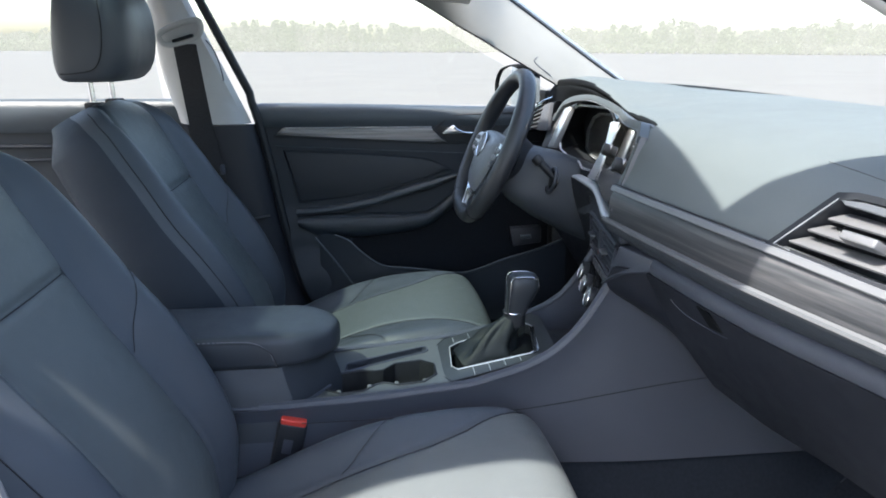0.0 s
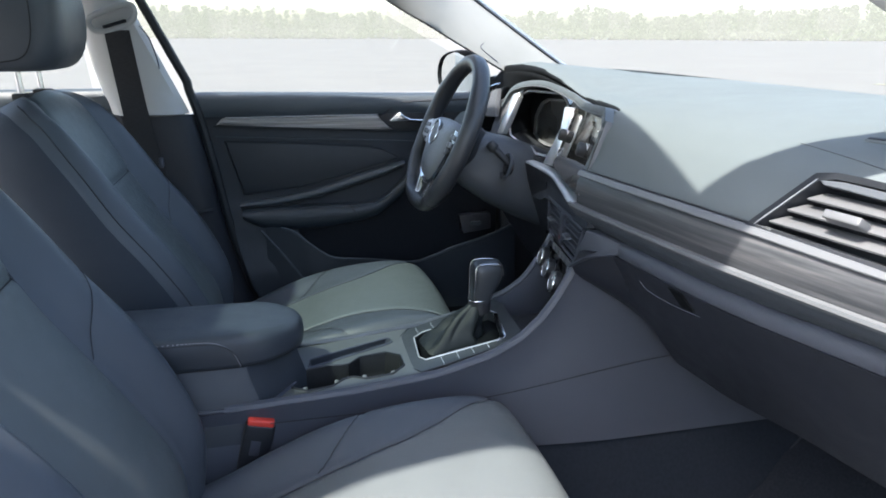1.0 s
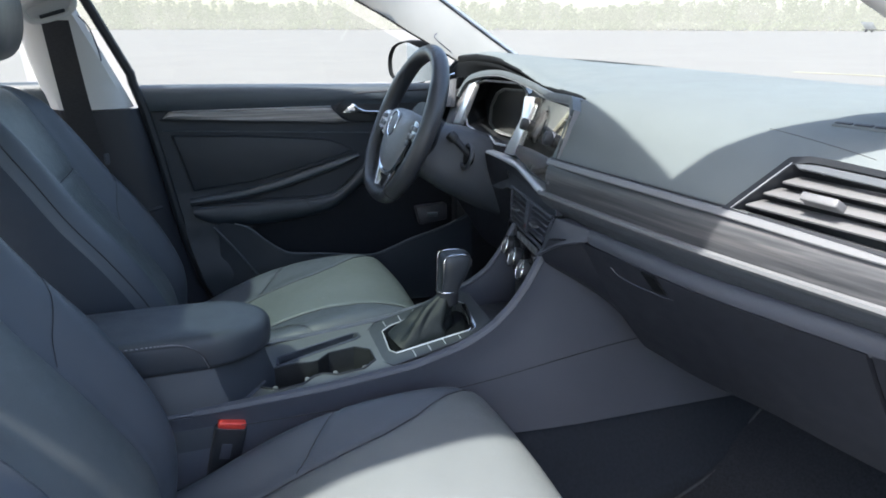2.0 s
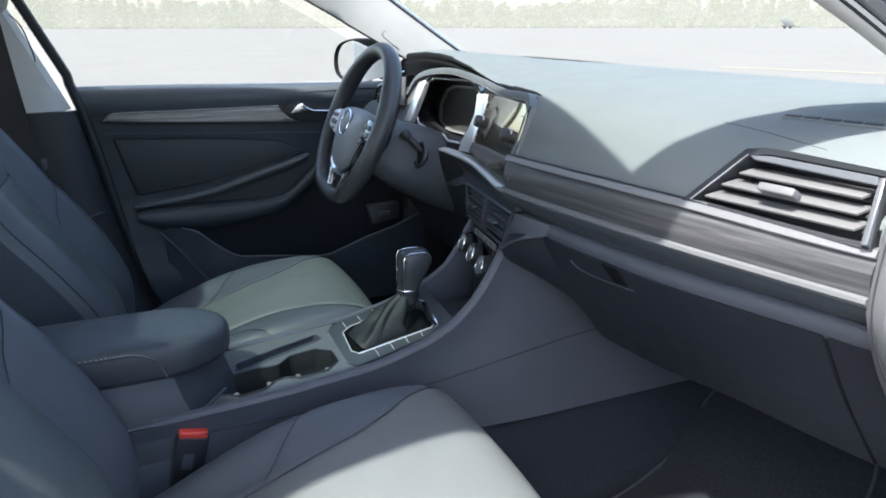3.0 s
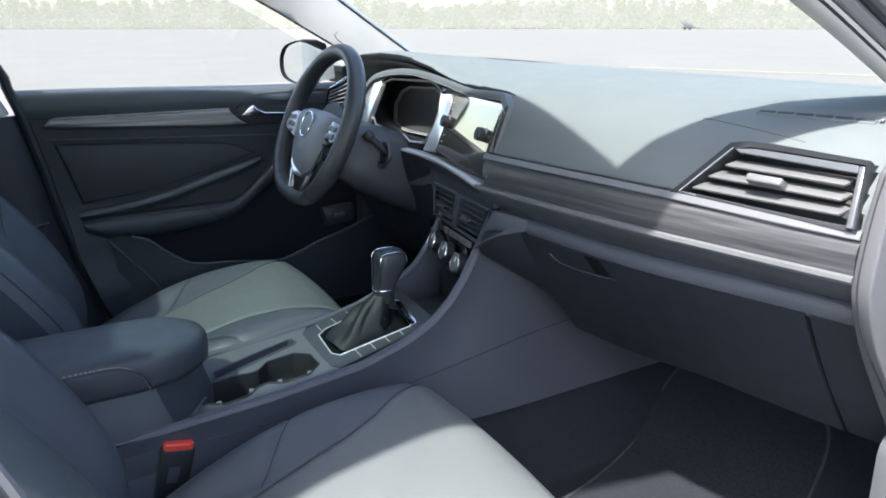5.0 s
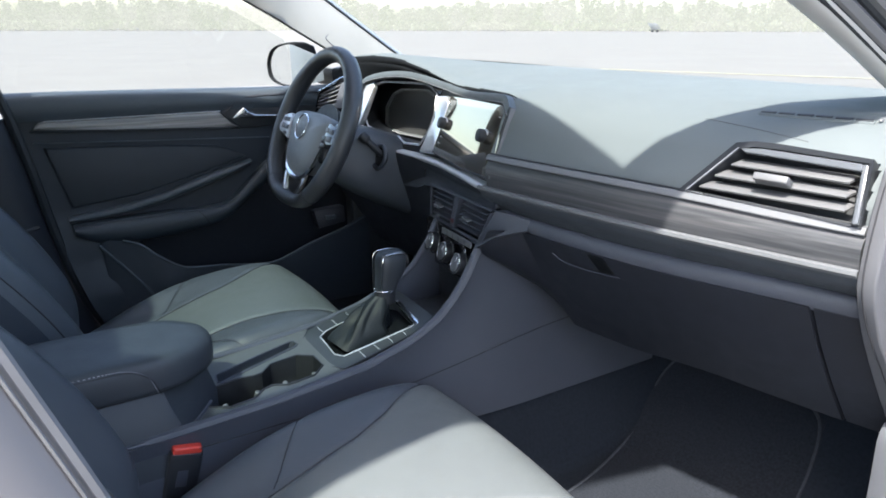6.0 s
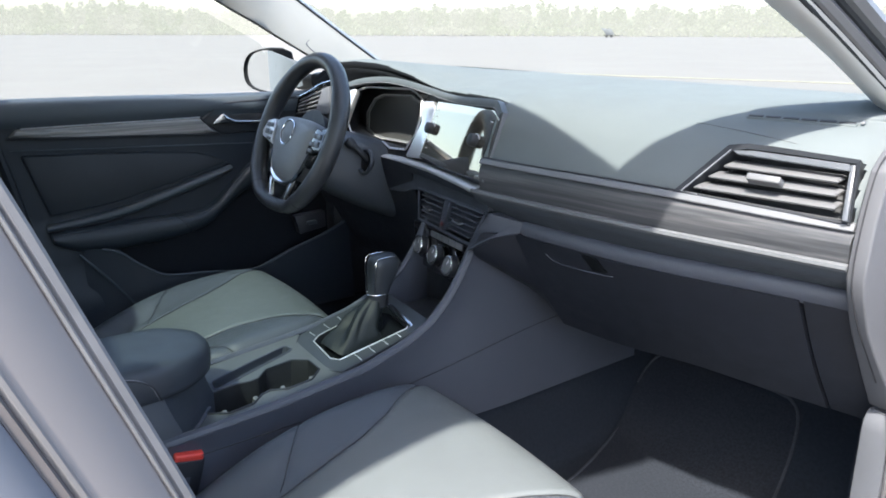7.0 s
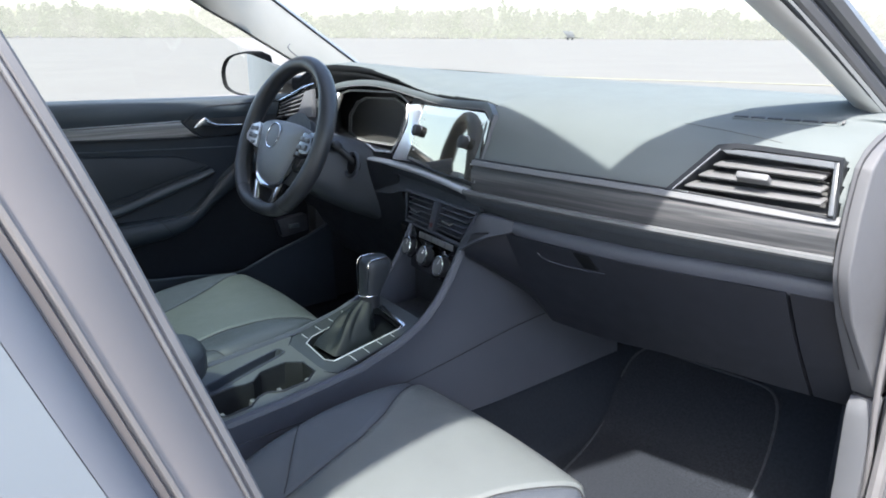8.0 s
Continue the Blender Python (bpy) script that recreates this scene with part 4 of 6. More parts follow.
def back_point(x, z, y, w, bol, lift=0.0):
    """Front skin of the backrest at x from its middle."""
    ax = abs(x)
    sx = SEAM_X * min(1.0, w / 0.20)
    n = bol * smooth01((ax - sx) / 0.062) + 0.010 * (1 - min(1, ax / sx) ** 2)
    n -= 0.040 * max(0.0, (ax / w - 0.78) / 0.22) ** 2
    n -= 0.0055 * dip(ax - sx, 0.0055)
    if ax < sx:
        n -= 0.0055 * dip(z - 0.866, 0.0055)
    if 0.735 < z < 0.832 and x < 0:
        n -= 0.003 * dip(ax - slant_x(z), 0.004)
    return Vector((x, y, z)) + LEAN * (n + lift)


def v_seam(y):
    """Half width of the middle panel of the cushion, widening to the front."""
    return at([(-0.10, 0.094), (0.10, 0.097), (0.15, 0.100), (0.22, 0.109), (0.28, 0.131), (0.335, 0.165), (0.42, 0.205)], y)


def bolster_y(ax):
    """Seam that runs from the middle panel out over the bolster."""
    return 0.085 + 0.78 * (ax - 0.098)


def cush_point(x, y, z, w, bol, lift=0.0):
    ax = abs(x)
    n = bol * smooth01((ax - w * 0.45) / (w * 0.35)) + 0.010 * (1 - (x / w) ** 2)
    vs = v_seam(y)
    n -= 0.0045 * dip(ax - vs, 0.005)
    n -= 0.003 * dip(y - bolster_y(ax), 0.006) * smooth01((ax - 0.098) / 0.015)
    n -= 0.075 * max(0.0, (ax / w - 0.80) / 0.20) ** 2.2
    d = Vector((0, 0.75 * smooth01((y - 0.30) / 0.1), 1)).normalized()
    return Vector((x, y, z)) + d * (n + lift)


def build_seat(cx, name, label, group):
    th = thing(name, label, "car seat", (cx, 0.1, 0.30), group)
    off = Vector((cx, 0, 0))
    N, nx, NB = 130, 120, 44
    K = spline([(h[0], h[1], h[2]) for h in BACK], N)
    B = [p.y for p in spline([(h[0], h[3], 0) for h in BACK], N)]
    rows = []
    for k, b in zip(K, B):
        z, y, w = k
        row = [off + back_point(-w + 2 * w * j / (nx - 1), z, y, w, b) for j in range(nx)]
        top = math.sqrt(max(0.0, min(1.0, (1.055 - z) / 0.055)))
        thick = 0.035 + 0.105 * top
        for j in range(NB):
            a = math.pi * j / (NB - 1)
            c = math.cos(a)
            row.append(off + Vector((w * math.copysign(abs(c) ** 0.55, c), y, z)) - LEAN * (0.043 + (thick - 0.025) * math.sin(a) ** 0.8))
        rows.append(row)
    bk = part("backrest", loft(rows), [LEATHER, LEATHER_IN, SEATSIDE], th, "leatherette backrest with raised bolsters", 60)
    for p in bk.data.polygons:
        if abs(p.center.x - cx) < SEAM_X and p.normal.y > 0.2:
            p.material_index = 1
        elif nx - 2 < p.index % (nx + NB):
            p.material_index = 2

    def along(fx, z0, z1, lift=0.0006):
        return [off + back_point(fx(k.x, k.z), k.x, k.y, k.z, b, lift) for k, b in zip(K, B) if z0 <= k.x <= z1]
    for s in (1, -1):
        part("insert_seam", tube(along(lambda z, w: s * SEAM_X * min(1.0, w / 0.20), 0.50, 1.022, 0.0010), 0.0008, 5), SEAM, bk)
        if s < 0:
            part("slant_seam", tube(along(lambda z, w: s * slant_x(z), 0.738, 0.832, 0.0023), 0.0007, 5), SEAM, bk)
        part("piping", tube(along(lambda z, w: s * (w - 0.012), 0.44, 1.036), 0.0013 if s * cx < 0 else 0.0008, 6), SEAM, bk, "dark piping along the bolster")
    kz = min(range(N), key=lambda i: abs(K[i].x - 0.866))
    part("cross_seam", tube([off + back_point(x, 0.866, K[kz].y + 0.002, K[kz].z, B[kz], 0.0016) for x in steps(-SEAM_X * 0.97, SEAM_X * 0.97, 20)], 0.0008, 5), SEAM, bk)
    # cushion
    M = 110
    KC = spline([(l[0], l[1], l[2]) for l in CUSH], M)
    BC = [p.y for p in spline([(l[0], l[3], 0) for l in CUSH], M)]
    rows = []
    for k, b in zip(KC, BC):
        y, z, w = k
        row = [off + cush_point(-w + 2 * w * j / (nx - 1), y, z, w, b) for j in range(nx)]
        for j in range(12):
            u = 1 - 2 * j / 11
            row.append(off + Vector((u * w * 0.93, min(y, 0.395), min(max(0.36, z - 0.16), z - 0.02))))
        rows.append(row)
    cu = part("cushion", loft(rows), [LEATHER, LEATHER_IN], th, "leatherette seat cushion with V-shaped seams", 60)
    for p in cu.data.polygons:
        if abs(p.center.x - cx) < v_seam(p.center.y) and (p.normal.z > 0.0 or p.center.y > 0.35):
            p.material_index = 1
    for s in (1, -1):
        part("v_seam", tube([off + cush_point(s * v_seam(k.x), k.x, k.y, k.z, b, 0.0024) for k, b in zip(KC, BC) if k.x > -0.05 and k.y > 0.50], 0.0008, 5), SEAM, cu)
        ln = []
        for a in steps(0.102, 0.232, 24):
            y = bolster_y(a)
            k, b = min(zip(KC, BC), key=lambda kb: abs(kb[0].x - y))
            ln.append(off + cush_point(s * a, y, k.y + 0.002, k.z, b, 0.0022))
        part("bolster_seam", tube(ln, 0.0008, 5), SEAM, cu)
        part("piping", tube([off + cush_point(s * (k.z - 0.006), k.x, k.y, k.z, b, 0.001) for k, b in zip(KC, BC) if -0.1 < k.x < 0.36 and k.y > 0.45], 0.0015, 6), SEAM, cu)
    part("base", box(cx - 0.20, cx + 0.20, -0.15, 0.33, 0.31, 0.42, 0.02, 3), BLACK, th, "black plastic seat base")
    for s in (1, -1):
        part("post", tube([(cx + s * 0.06, -0.400, 1.02), (cx + s * 0.06, -0.404, 1.10)], 0.0065, 12), CHROME, th, "chrome headrest post")
        part("post_collar", box(cx + s * 0.06 - 0.015, cx + s * 0.06 + 0.015, -0.415, -0.382, 1.034, 1.046, 0.004), BLACK, th)
    rings = []
    for z, yf, yb, w in [(1.085, -0.350, -0.435, 0.095), (1.088, -0.336, -0.448, 0.114), (1.105, -0.316, -0.456, 0.124), (1.14, -0.303, -0.457, 0.129), (1.19, -0.300, -0.452, 0.129), (1.235, -0.306, -0.446, 0.125), (1.265, -0.320, -0.438, 0.114), (1.280, -0.345, -0.420, 0.090)]:
        ring = []
        for q in range(48):
            a = 2 * math.pi * q / 48
            c, s = math.cos(a), math.sin(a)
            ring.append((cx + w * math.copysign(abs(c) ** 0.45, c), (yf + yb) / 2 + (yf - yb) / 2 * math.copysign(abs(s) ** (0.66 if s > 0 else 0.4), s), z))
        rings.append(ring)
    hr = part("headrest", loft([[Vector(v) for v in r] for r in rings]), LEATHER, th, "padded leatherette headrest", 60)
    sub = hr.modifiers.new("round", "SUBSURF")
    sub.levels = sub.render_levels = 1
    for s in (1, -1):
        ln = spline([(cx + s * 0.124, -0.350, 1.252), (cx + s * 0.1290, -0.346, 1.19), (cx + s * 0.1285, -0.352, 1.140), (cx + s * 0.1255, -0.370, 1.112), (cx + s * 0.1215, -0.405, 1.104), (cx + s * 0.117, -0.435, 1.102)], 30)
        part("seam", tube(ln, 0.0012, 5), SEAM, hr)
    return th


build_seat(-0.37, "car_seat", "dark grey leatherette driver seat with headrest", "front seats")
build_seat(0.365, "car_seat", "dark grey leatherette passenger seat, front edge in sunlight", "front seats")


def build_buckle():
    th = thing("seat_belt_buckle", "black seat belt buckle with a red button beside the seat", "buckle", (0.118, 0.0, 0.45))
    m = Matrix.Translation((0.113, 0.006, 0.55)) @ Euler((radians(-14), radians(4), 0)).to_matrix().to_4x4()
    part("housing", turned(box(-0.012, 0.012, -0.0245, 0.0245, -0.105, -0.004, 0.005, 3), m), BLACK, th)
    part("button", turned(box(-0.009, 0.011, -0.0215, 0.0215, -0.010, 0.004, 0.003, 3), m), RED, th, "red push button")
    part("label", turned(box(0.0115, 0.0128, -0.010, 0.006, -0.062, -0.034, 0.0004, 1), m), SIDE, th, "small grey moulded label")
    part("stalk", tube([(0.113, -0.01, 0.46), (0.118, -0.02, 0.38)], 0.012, 8, flat=0.5), BLACK, th)


build_buckle()


# ---- steering wheel, column and instruments ----
WHEEL = Matrix.Translation((-0.3636, 0.4223, 0.9391)) @ Euler((radians(-23.43), 0, 0)).to_matrix().to_4x4()
# wheel space: x right, z up in the wheel's plane, -y towards the driver


def build_wheel():
    th = thing("steering_wheel", "black leather steering wheel with satin spokes and flattened base", "steering wheel", (-0.3636, 0.4223, 0.9391))
    R = 0.1695
    W3 = WHEEL.to_3x3()

    def rim(a, r):
        x, z = r * math.cos(a), r * math.sin(a)
        low = -0.90 * r
        if z < low:
            z = low + 0.45 * (z - low)
        return Vector((x, 0, z))
    ring = [rim(2 * math.pi * k / 120, R) for k in range(120)]
    rows = []
    bm = bmesh.new()
    for k, p in enumerate(ring):
        d = (ring[(k + 1) % 120] - ring[k - 1]).normalized()
        rad = Vector((0, 1, 0)).cross(d).normalized()
        grip = (1 + 0.09 * dip(abs(math.cos(2 * math.pi * k / 120)) - 0.86, 0.12)) * (1 - 0.16 * smooth01((-0.80 - math.sin(2 * math.pi * k / 120)) / 0.12))
        rows.append([bm.verts.new(WHEEL @ (p + rad * math.cos(q) * 0.0172 * grip + Vector((0, 1, 0)) * math.sin(q) * 0.0188 * grip)) for q in steps(0, 2 * math.pi * 19 / 20, 20)])
    for i in range(120):
        a, b = rows[i], rows[(i + 1) % 120]
        for j in range(20):
            bm.faces.new((a[j], a[(j + 1) % 20], b[(j + 1) % 20], b[j]))
    r = part("rim", bm, RIM, th, "smooth black leather rim", 60)
    for a in (0.62, 2.52, 4.05, 5.37):
        q = rim(a, R)
        out = Vector((math.cos(a), 0, math.sin(a)))
        part("rim_seam", tube([WHEEL @ (q + out * math.cos(t) * 0.0176 + Vector((0, 1, 0)) * math.sin(t) * 0.0192) for t in steps(0, 5.9, 18)], 0.0008, 5, True), SEAM, r)
    # airbag pad: a shield with wide shoulders, domed towards the driver
    half = [(0.0, 0.037), (0.045, 0.036), (0.078, 0.032), (0.098, 0.024), (0.101, 0.014), (0.094, -0.008), (0.083, -0.040), (0.069, -0.070), (0.052, -0.092), (0.028, -0.102)]
    hub = half + [(0.0, -0.104)] + [(-x, z) for x, z in reversed(half[1:])]
    o = spline([(x, z, 0) for x, z in hub], 72, True)
    rings = []
    for y, k in ((0.030, 0.95), (0.004, 1.0), (-0.004, 0.985), (-0.010, 0.93), (-0.0165, 0.78), (-0.0205, 0.52), (-0.0225, 0.22)):
        rings.append([WHEEL @ Vector((p.x * k, y, (p.y + 0.020) * k - 0.020)) for p in o])
    pad = part("hub_pad", loft(rings), HUB, th, "dark grey airbag pad", 60)
    badge = part("badge_disc", disc(WHEEL @ Vector((0, -0.0185, -0.002)), W3 @ Vector((0, -1, 0)), 0.0275, 0.005), TABGREY, th, "plain silver badge disc")
    part("badge_ring", tube([WHEEL @ Vector((0.0275 * math.cos(a), -0.0235, -0.002 + 0.0275 * math.sin(a))) for a in steps(0, 2 * math.pi * 31 / 32, 32)], 0.0020, 6, True), CHROME, badge, "round chrome badge ring")
    part("pad_mark", turned(box(-0.012, 0.012, -0.0205, -0.0175, -0.056, -0.0525, 0.0005, 1), WHEEL), LIGHTTEXT, pad, "short pale bar on the pad")
    # side spokes with their switch panels
    for q in (1, -1):
        sp = [(q * 0.090, 0.026), (q * 0.130, 0.026), (q * 0.166, 0.022), (q * 0.168, -0.024), (q * 0.130, -0.046), (q * 0.078, -0.066)]
        spoke = part("spoke", slab([WHEEL @ Vector((x, 0.002, z)) for x, z in sp], W3 @ Vector((0, 0.022, 0)), 0.006, 3), GLOSS, th, "gloss black spoke")
        fr = [(q * 0.102, 0.012), (q * 0.108, 0.022), (q * 0.146, 0.014), (q * 0.158, -0.012), (q * 0.150, -0.024), (q * 0.090, -0.036)]
        panel = part("button_panel", slab([WHEEL @ Vector((x, -0.012, z)) for x, z in fr], W3 @ Vector((0, 0.014, 0)), 0.002, 2), SILVER if q < 0 else GLOSS, spoke, "satin grey switch panel" if q < 0 else "gloss black switch panel")
        for bx, bz, w, h in ((0.112, 0.006, 0.007, 0.005), (0.131, 0.005, 0.008, 0.005), (0.108, -0.012, 0.008, 0.005), (0.128, -0.011, 0.009, 0.006), (0.110, -0.026, 0.008, 0.0035)):
            part("button", turned(box(q * bx - w, q * bx + w, -0.0155, -0.010, bz - h, bz + h, 0.0015), WHEEL), FASCIA if q > 0 else TABGREY, spoke)
    # bottom spoke: gloss black with two satin blades
    web = [(-0.062, -0.094), (-0.030, -0.104), (0.030, -0.104), (0.062, -0.094), (0.046, -0.152), (-0.046, -0.152)]
    low = part("lower_spoke", slab([WHEEL @ Vector((x, -0.001, z)) for x, z in web], W3 @ Vector((0, 0.018, 0)), 0.004, 3), GLOSS, th, "gloss black lower spoke")
    for q in (1, -1):
        bl = [(q * 0.046, -0.108), (q * 0.058, -0.104), (q * 0.044, -0.150), (q * 0.029, -0.151)]
        part("blade", slab([WHEEL @ Vector((x, -0.005, z)) for x, z in bl], W3 @ Vector((0, 0.006, 0)), 0.002, 2), CHROME, low, "satin metal blade")
    trim = spline([(-0.103, 0, 0.008), (-0.097, 0, -0.012), (-0.086, 0, -0.044), (-0.072, 0, -0.074), (-0.054, 0, -0.096), (-0.028, 0, -0.107), (0.0, 0, -0.109), (0.028, 0, -0.107), (0.054, 0, -0.096), (0.072, 0, -0.074), (0.086, 0, -0.044), (0.097, 0, -0.012), (0.110, 0, 0.014)], 60)
    collar = []
    for k, p in enumerate(trim):
        w = 0.0011 + 0.0042 * smooth01((-0.060 - p.z) / 0.03)
        n = (p - Vector((0, 0, -0.02))).normalized()
        collar.append([WHEEL @ (p - n * w + Vector((0, -0.003, 0))), WHEEL @ (p + Vector((0, -0.0065, 0))), WHEEL @ (p + n * w + Vector((0, -0.003, 0))), WHEEL @ (p + Vector((0, 0.004, 0)))])
    part("spoke_collar", loft(collar), CHROME, th, "curved satin metal collar under the pad", 60)
    c = steps(0, 2 * math.pi * 27 / 28, 28)
    part("back_cover", loft([[WHEEL @ Vector((k * math.cos(a), y, k * 0.95 * math.sin(a) - 0.01)) for a in c] for y, k in ((0.024, 0.080), (0.05, 0.070), (0.085, 0.055))]), BLACK, th)


build_wheel()


def build_column():
    th = thing("steering_column", "dark plastic steering column shroud with switch stalk", "steering column", (-0.36, 0.56, 0.86))
    ax = WHEEL.to_3x3() @ Vector((0, 1, 0))
    base = WHEEL @ Vector((0, 0.05, -0.026))
    rings = []
    for d, w, h in ((0.0, 0.056, 0.050), (0.03, 0.070, 0.066), (0.09, 0.082, 0.078), (0.17, 0.088, 0.084), (0.24, 0.088, 0.084)):
        rings.append([base + ax * d + Vector((w * math.copysign(abs(math.cos(a)) ** 0.6, math.cos(a)), 0, 0)) + (WHEEL.to_3x3() @ Vector((0, 0, 1))) * (h * math.copysign(abs(math.sin(a)) ** 0.6, math.sin(a))) for a in steps(0, 2 * math.pi * 35 / 36, 36)])
    part("shroud", loft(rings), BAND, th, "grained shroud", 50)
    kc = Vector((-0.268, 0.538, 0.880))
    for a, b in ((WHEEL @ Vector((-0.06, 0.075, 0.0)), WHEEL @ Vector((-0.155, 0.060, 0.020))), (kc + Vector((0.0, 0.012, 0.0)), kc + Vector((-0.012, -0.022, 0.036)))):
        st = part("stalk", tube([a, a.lerp(b, 0.5), a.lerp(b, 0.8), b], 0.0075, 10), BLACK, th, "black switch stalk")
        part("stalk_end", disc(b, (b - a), 0.0115, 0.020, 16, 0.004), BLACK, st)
    part("key_ring", tube([kc + Vector((0.025 * math.cos(a), 0.007 * math.sin(a), 0.025 * math.sin(a))) for a in steps(0, 2 * math.pi * 23 / 24, 24)], 0.0045, 8, True), ARM, th, "round ignition bezel")
    part("key_slot", disc(kc + Vector((0, 0.006, 0)), (0.2, -1, 0.2), 0.022, 0.004), GLOSS, th)


build_column()


def fas(x, z, d=0.0):
    """A point of the display fascia, d proud towards the driver."""
    return Vector((x, 0.516 - 0.27 * (max(x, -0.14) - 0.149) + 0.33 * (z - 0.901) - d, z + 0.3 * d))


def plate(outline, d0, d1, r=0.002, seg=2):
    return slab([fas(x, z, d1) for x, z in outline], fas(0, 0.95, d0) - fas(0, 0.95, d1), r, seg)


def ribbon(line, w, d0, d1, inward=None):
    """Flat bar following points (x, z) of the fascia, w wide towards the inside, standing proud from d0 to d1."""
    rings = []
    for k, (x, z) in enumerate(line):
        a, b = line[max(k - 1, 0)], line[min(k + 1, len(line) - 1)]
        t = Vector((b[0] - a[0], 0, b[1] - a[1])).normalized()
        ix, iz = x + t.z * w, z - t.x * w
        rings.append([fas(x, z, d0), fas(x, z, d1 - 0.001), fas(x + t.z * w * 0.2, z - t.x * w * 0.2, d1), fas(x + t.z * w * 0.8, z - t.x * w * 0.8, d1), fas(ix, iz, d1 - 0.001), fas(ix, iz, d0)])
    return loft(rings)


def build_fascia():
    th = thing("instrument_panel", "gloss black instrument and display panel with chrome frame", "instrument panel", (0, 0.6, 0.95))
    arch = [(-0.560, 0.985), (-0.538, 1.015), (-0.505, 1.034), (-0.432, 1.048), (-0.334, 1.055), (-0.241, 1.051), (-0.142, 1.041), (-0.06, 1.038), (0.016, 1.038), (0.132, 1.044), (0.160, 1.043), (0.186, 1.028)]
    low = [(0.184, 0.985), (0.178, 0.918), (0.172, 0.908), (0.042, 0.900), (-0.131, 0.896), (-0.311, 0.893), (-0.45, 0.890), (-0.56, 0.905)]
    inner_left = -0.185
    # carrier behind the centre display only; the instruments look through an opening
    part("carrier", slab([fas(x, z, -0.012) for x, z in [(inner_left, 1.034), (-0.142, 1.036)] + arch[7:] + low[:5] + [(inner_left, 0.896)]], Vector((0, 0.006, 0)), 0.001), BLACK, th, "black carrier")
    line = [(p.x, p.z) for p in spline([(x, 0, z) for x, z in arch], 72)]
    part("arch_frame", ribbon(line, 0.0125, -0.008, 0.007), ARCHGREY, th, "grey frame arching over the displays", 50)
    part("arch_edge", tube([fas(x, z - 0.0130, 0.0065) for x, z in line], 0.0010, 6), TABGREY, th, "thin silver line under the arch")
    part("side_edge", ribbon([(0.186, 1.028), (0.1865, 1.010), (0.184, 0.96), (0.178, 0.914)], 0.003, -0.007, 0.003), TABGREY, th, "slim pale edge beside the display")
    # instrument tunnel
    ring = [(-0.470, 0.922), (-0.520, 0.957), (-0.528, 1.007), (-0.450, 1.030), (-0.262, 1.037), (-0.232, 1.031), (-0.200, 1.0185), (-0.190, 0.980), (-0.194, 0.948), (-0.217, 0.912), (-0.281, 0.9075), (-0.310, 0.916), (-0.400, 0.9165)]
    face = [(-0.600, 0.920), (-0.612, 0.968), (-0.580, 1.012), (-0.490, 1.026), (-0.310, 1.030), (-0.255, 1.024), (-0.232, 1.006), (-0.224, 0.960), (-0.250, 0.905), (-0.280, 0.886), (-0.330, 0.882), (-0.385, 0.884), (-0.500, 0.884)]

    def clu(x, z, d=0.0):
        return Vector((x, 0.702 - d, z))
    mouth = [fas(x, z, -0.012) for x, z in ring]
    part("cluster_tunnel", loft([[p + Vector((0, -0.004, 0)) for p in mouth], mouth, [clu(x, z, -0.012) for x, z in face]], caps=False), RUBBER, th, "dark shroud round the instruments", 20)
    part("cluster_ring", tube(mouth, 0.0026, 6, True), SILVER, th, "angular chrome line round the instruments")
    out = [fas(x, z, -0.015) for x, z in [(-0.60, 0.90)] + arch[:7] + [(-0.183, 1.034), (-0.183, 0.896), (-0.311, 0.893), (-0.45, 0.890)]]
    skirt = bmesh.new()
    pairs = [(0, 0), (1, 1), (2, 2), (3, 2), (4, 3), (5, 4), (6, 5), (7, 6), (8, 6), (9, 8), (10, 11), (11, 12)]
    vo, vi = [skirt.verts.new(p) for p in out], [skirt.verts.new(p + Vector((0, 0.001, 0))) for p in mouth]
    for (a, i), (b, j) in zip(pairs, pairs[1:] + pairs[:1]):
        loop = [vo[a], vo[b]] + [vi[k % 13] for k in range(j if j >= i else j + 13, i - 1, -1)]
        skirt.faces.new(loop)
    bmesh.ops.triangulate(skirt, faces=skirt.faces[:])
    part("cluster_surround", skirt, GLOSS, th, "gloss black surround")
    part("cluster_face", slab([clu(x, z, -0.012) for x, z in face], (0, 0.012, 0), 0), RUBBER, th)
    disp = [(-0.522, 0.897), (-0.548, 0.908), (-0.543, 0.955), (-0.503, 0.993), (-0.460, 1.007), (-0.330, 1.014), (-0.288, 1.000), (-0.283, 0.985), (-0.318, 0.912), (-0.340, 0.897), (-0.470, 0.893)]
    dp = part("digital_display", slab([clu(x, z, -0.002) for x, z in disp], (0, 0.008, 0), 0), DARKGLASS, th, "dark digital instrument display")
    cx, cz = -0.405, 0.952
    rings = []
    for x, z in disp:
        k = 0.90
        rings.append([clu(x, z, -0.004), clu(x, z, 0.0005), clu(cx + (x - cx) * 0.975, cz + (z - cz) * 0.955, 0.002), clu(cx + (x - cx) * (k + 0.02), cz + (z - cz) * k, 0.001), clu(cx + (x - cx) * (k + 0.02), cz + (z - cz) * k, -0.004)])
    bm = bmesh.new()
    rows = [[bm.verts.new(q) for q in r] for r in rings]
    for a, b in zip(rows, rows[1:] + rows[:1]):
        for i in range(4):
            bm.faces.new((a[i], a[i + 1], b[i + 1], b[i]))
    part("display_frame", bm, FRAMEGREY, dp, "angular grey display frame", 20)
    part("frame_line", tube([clu(cx + (x - cx) * 0.985, cz + (z - cz) * 0.975, 0.0015) for x, z in disp], 0.0010, 6, True), SILVER, dp)
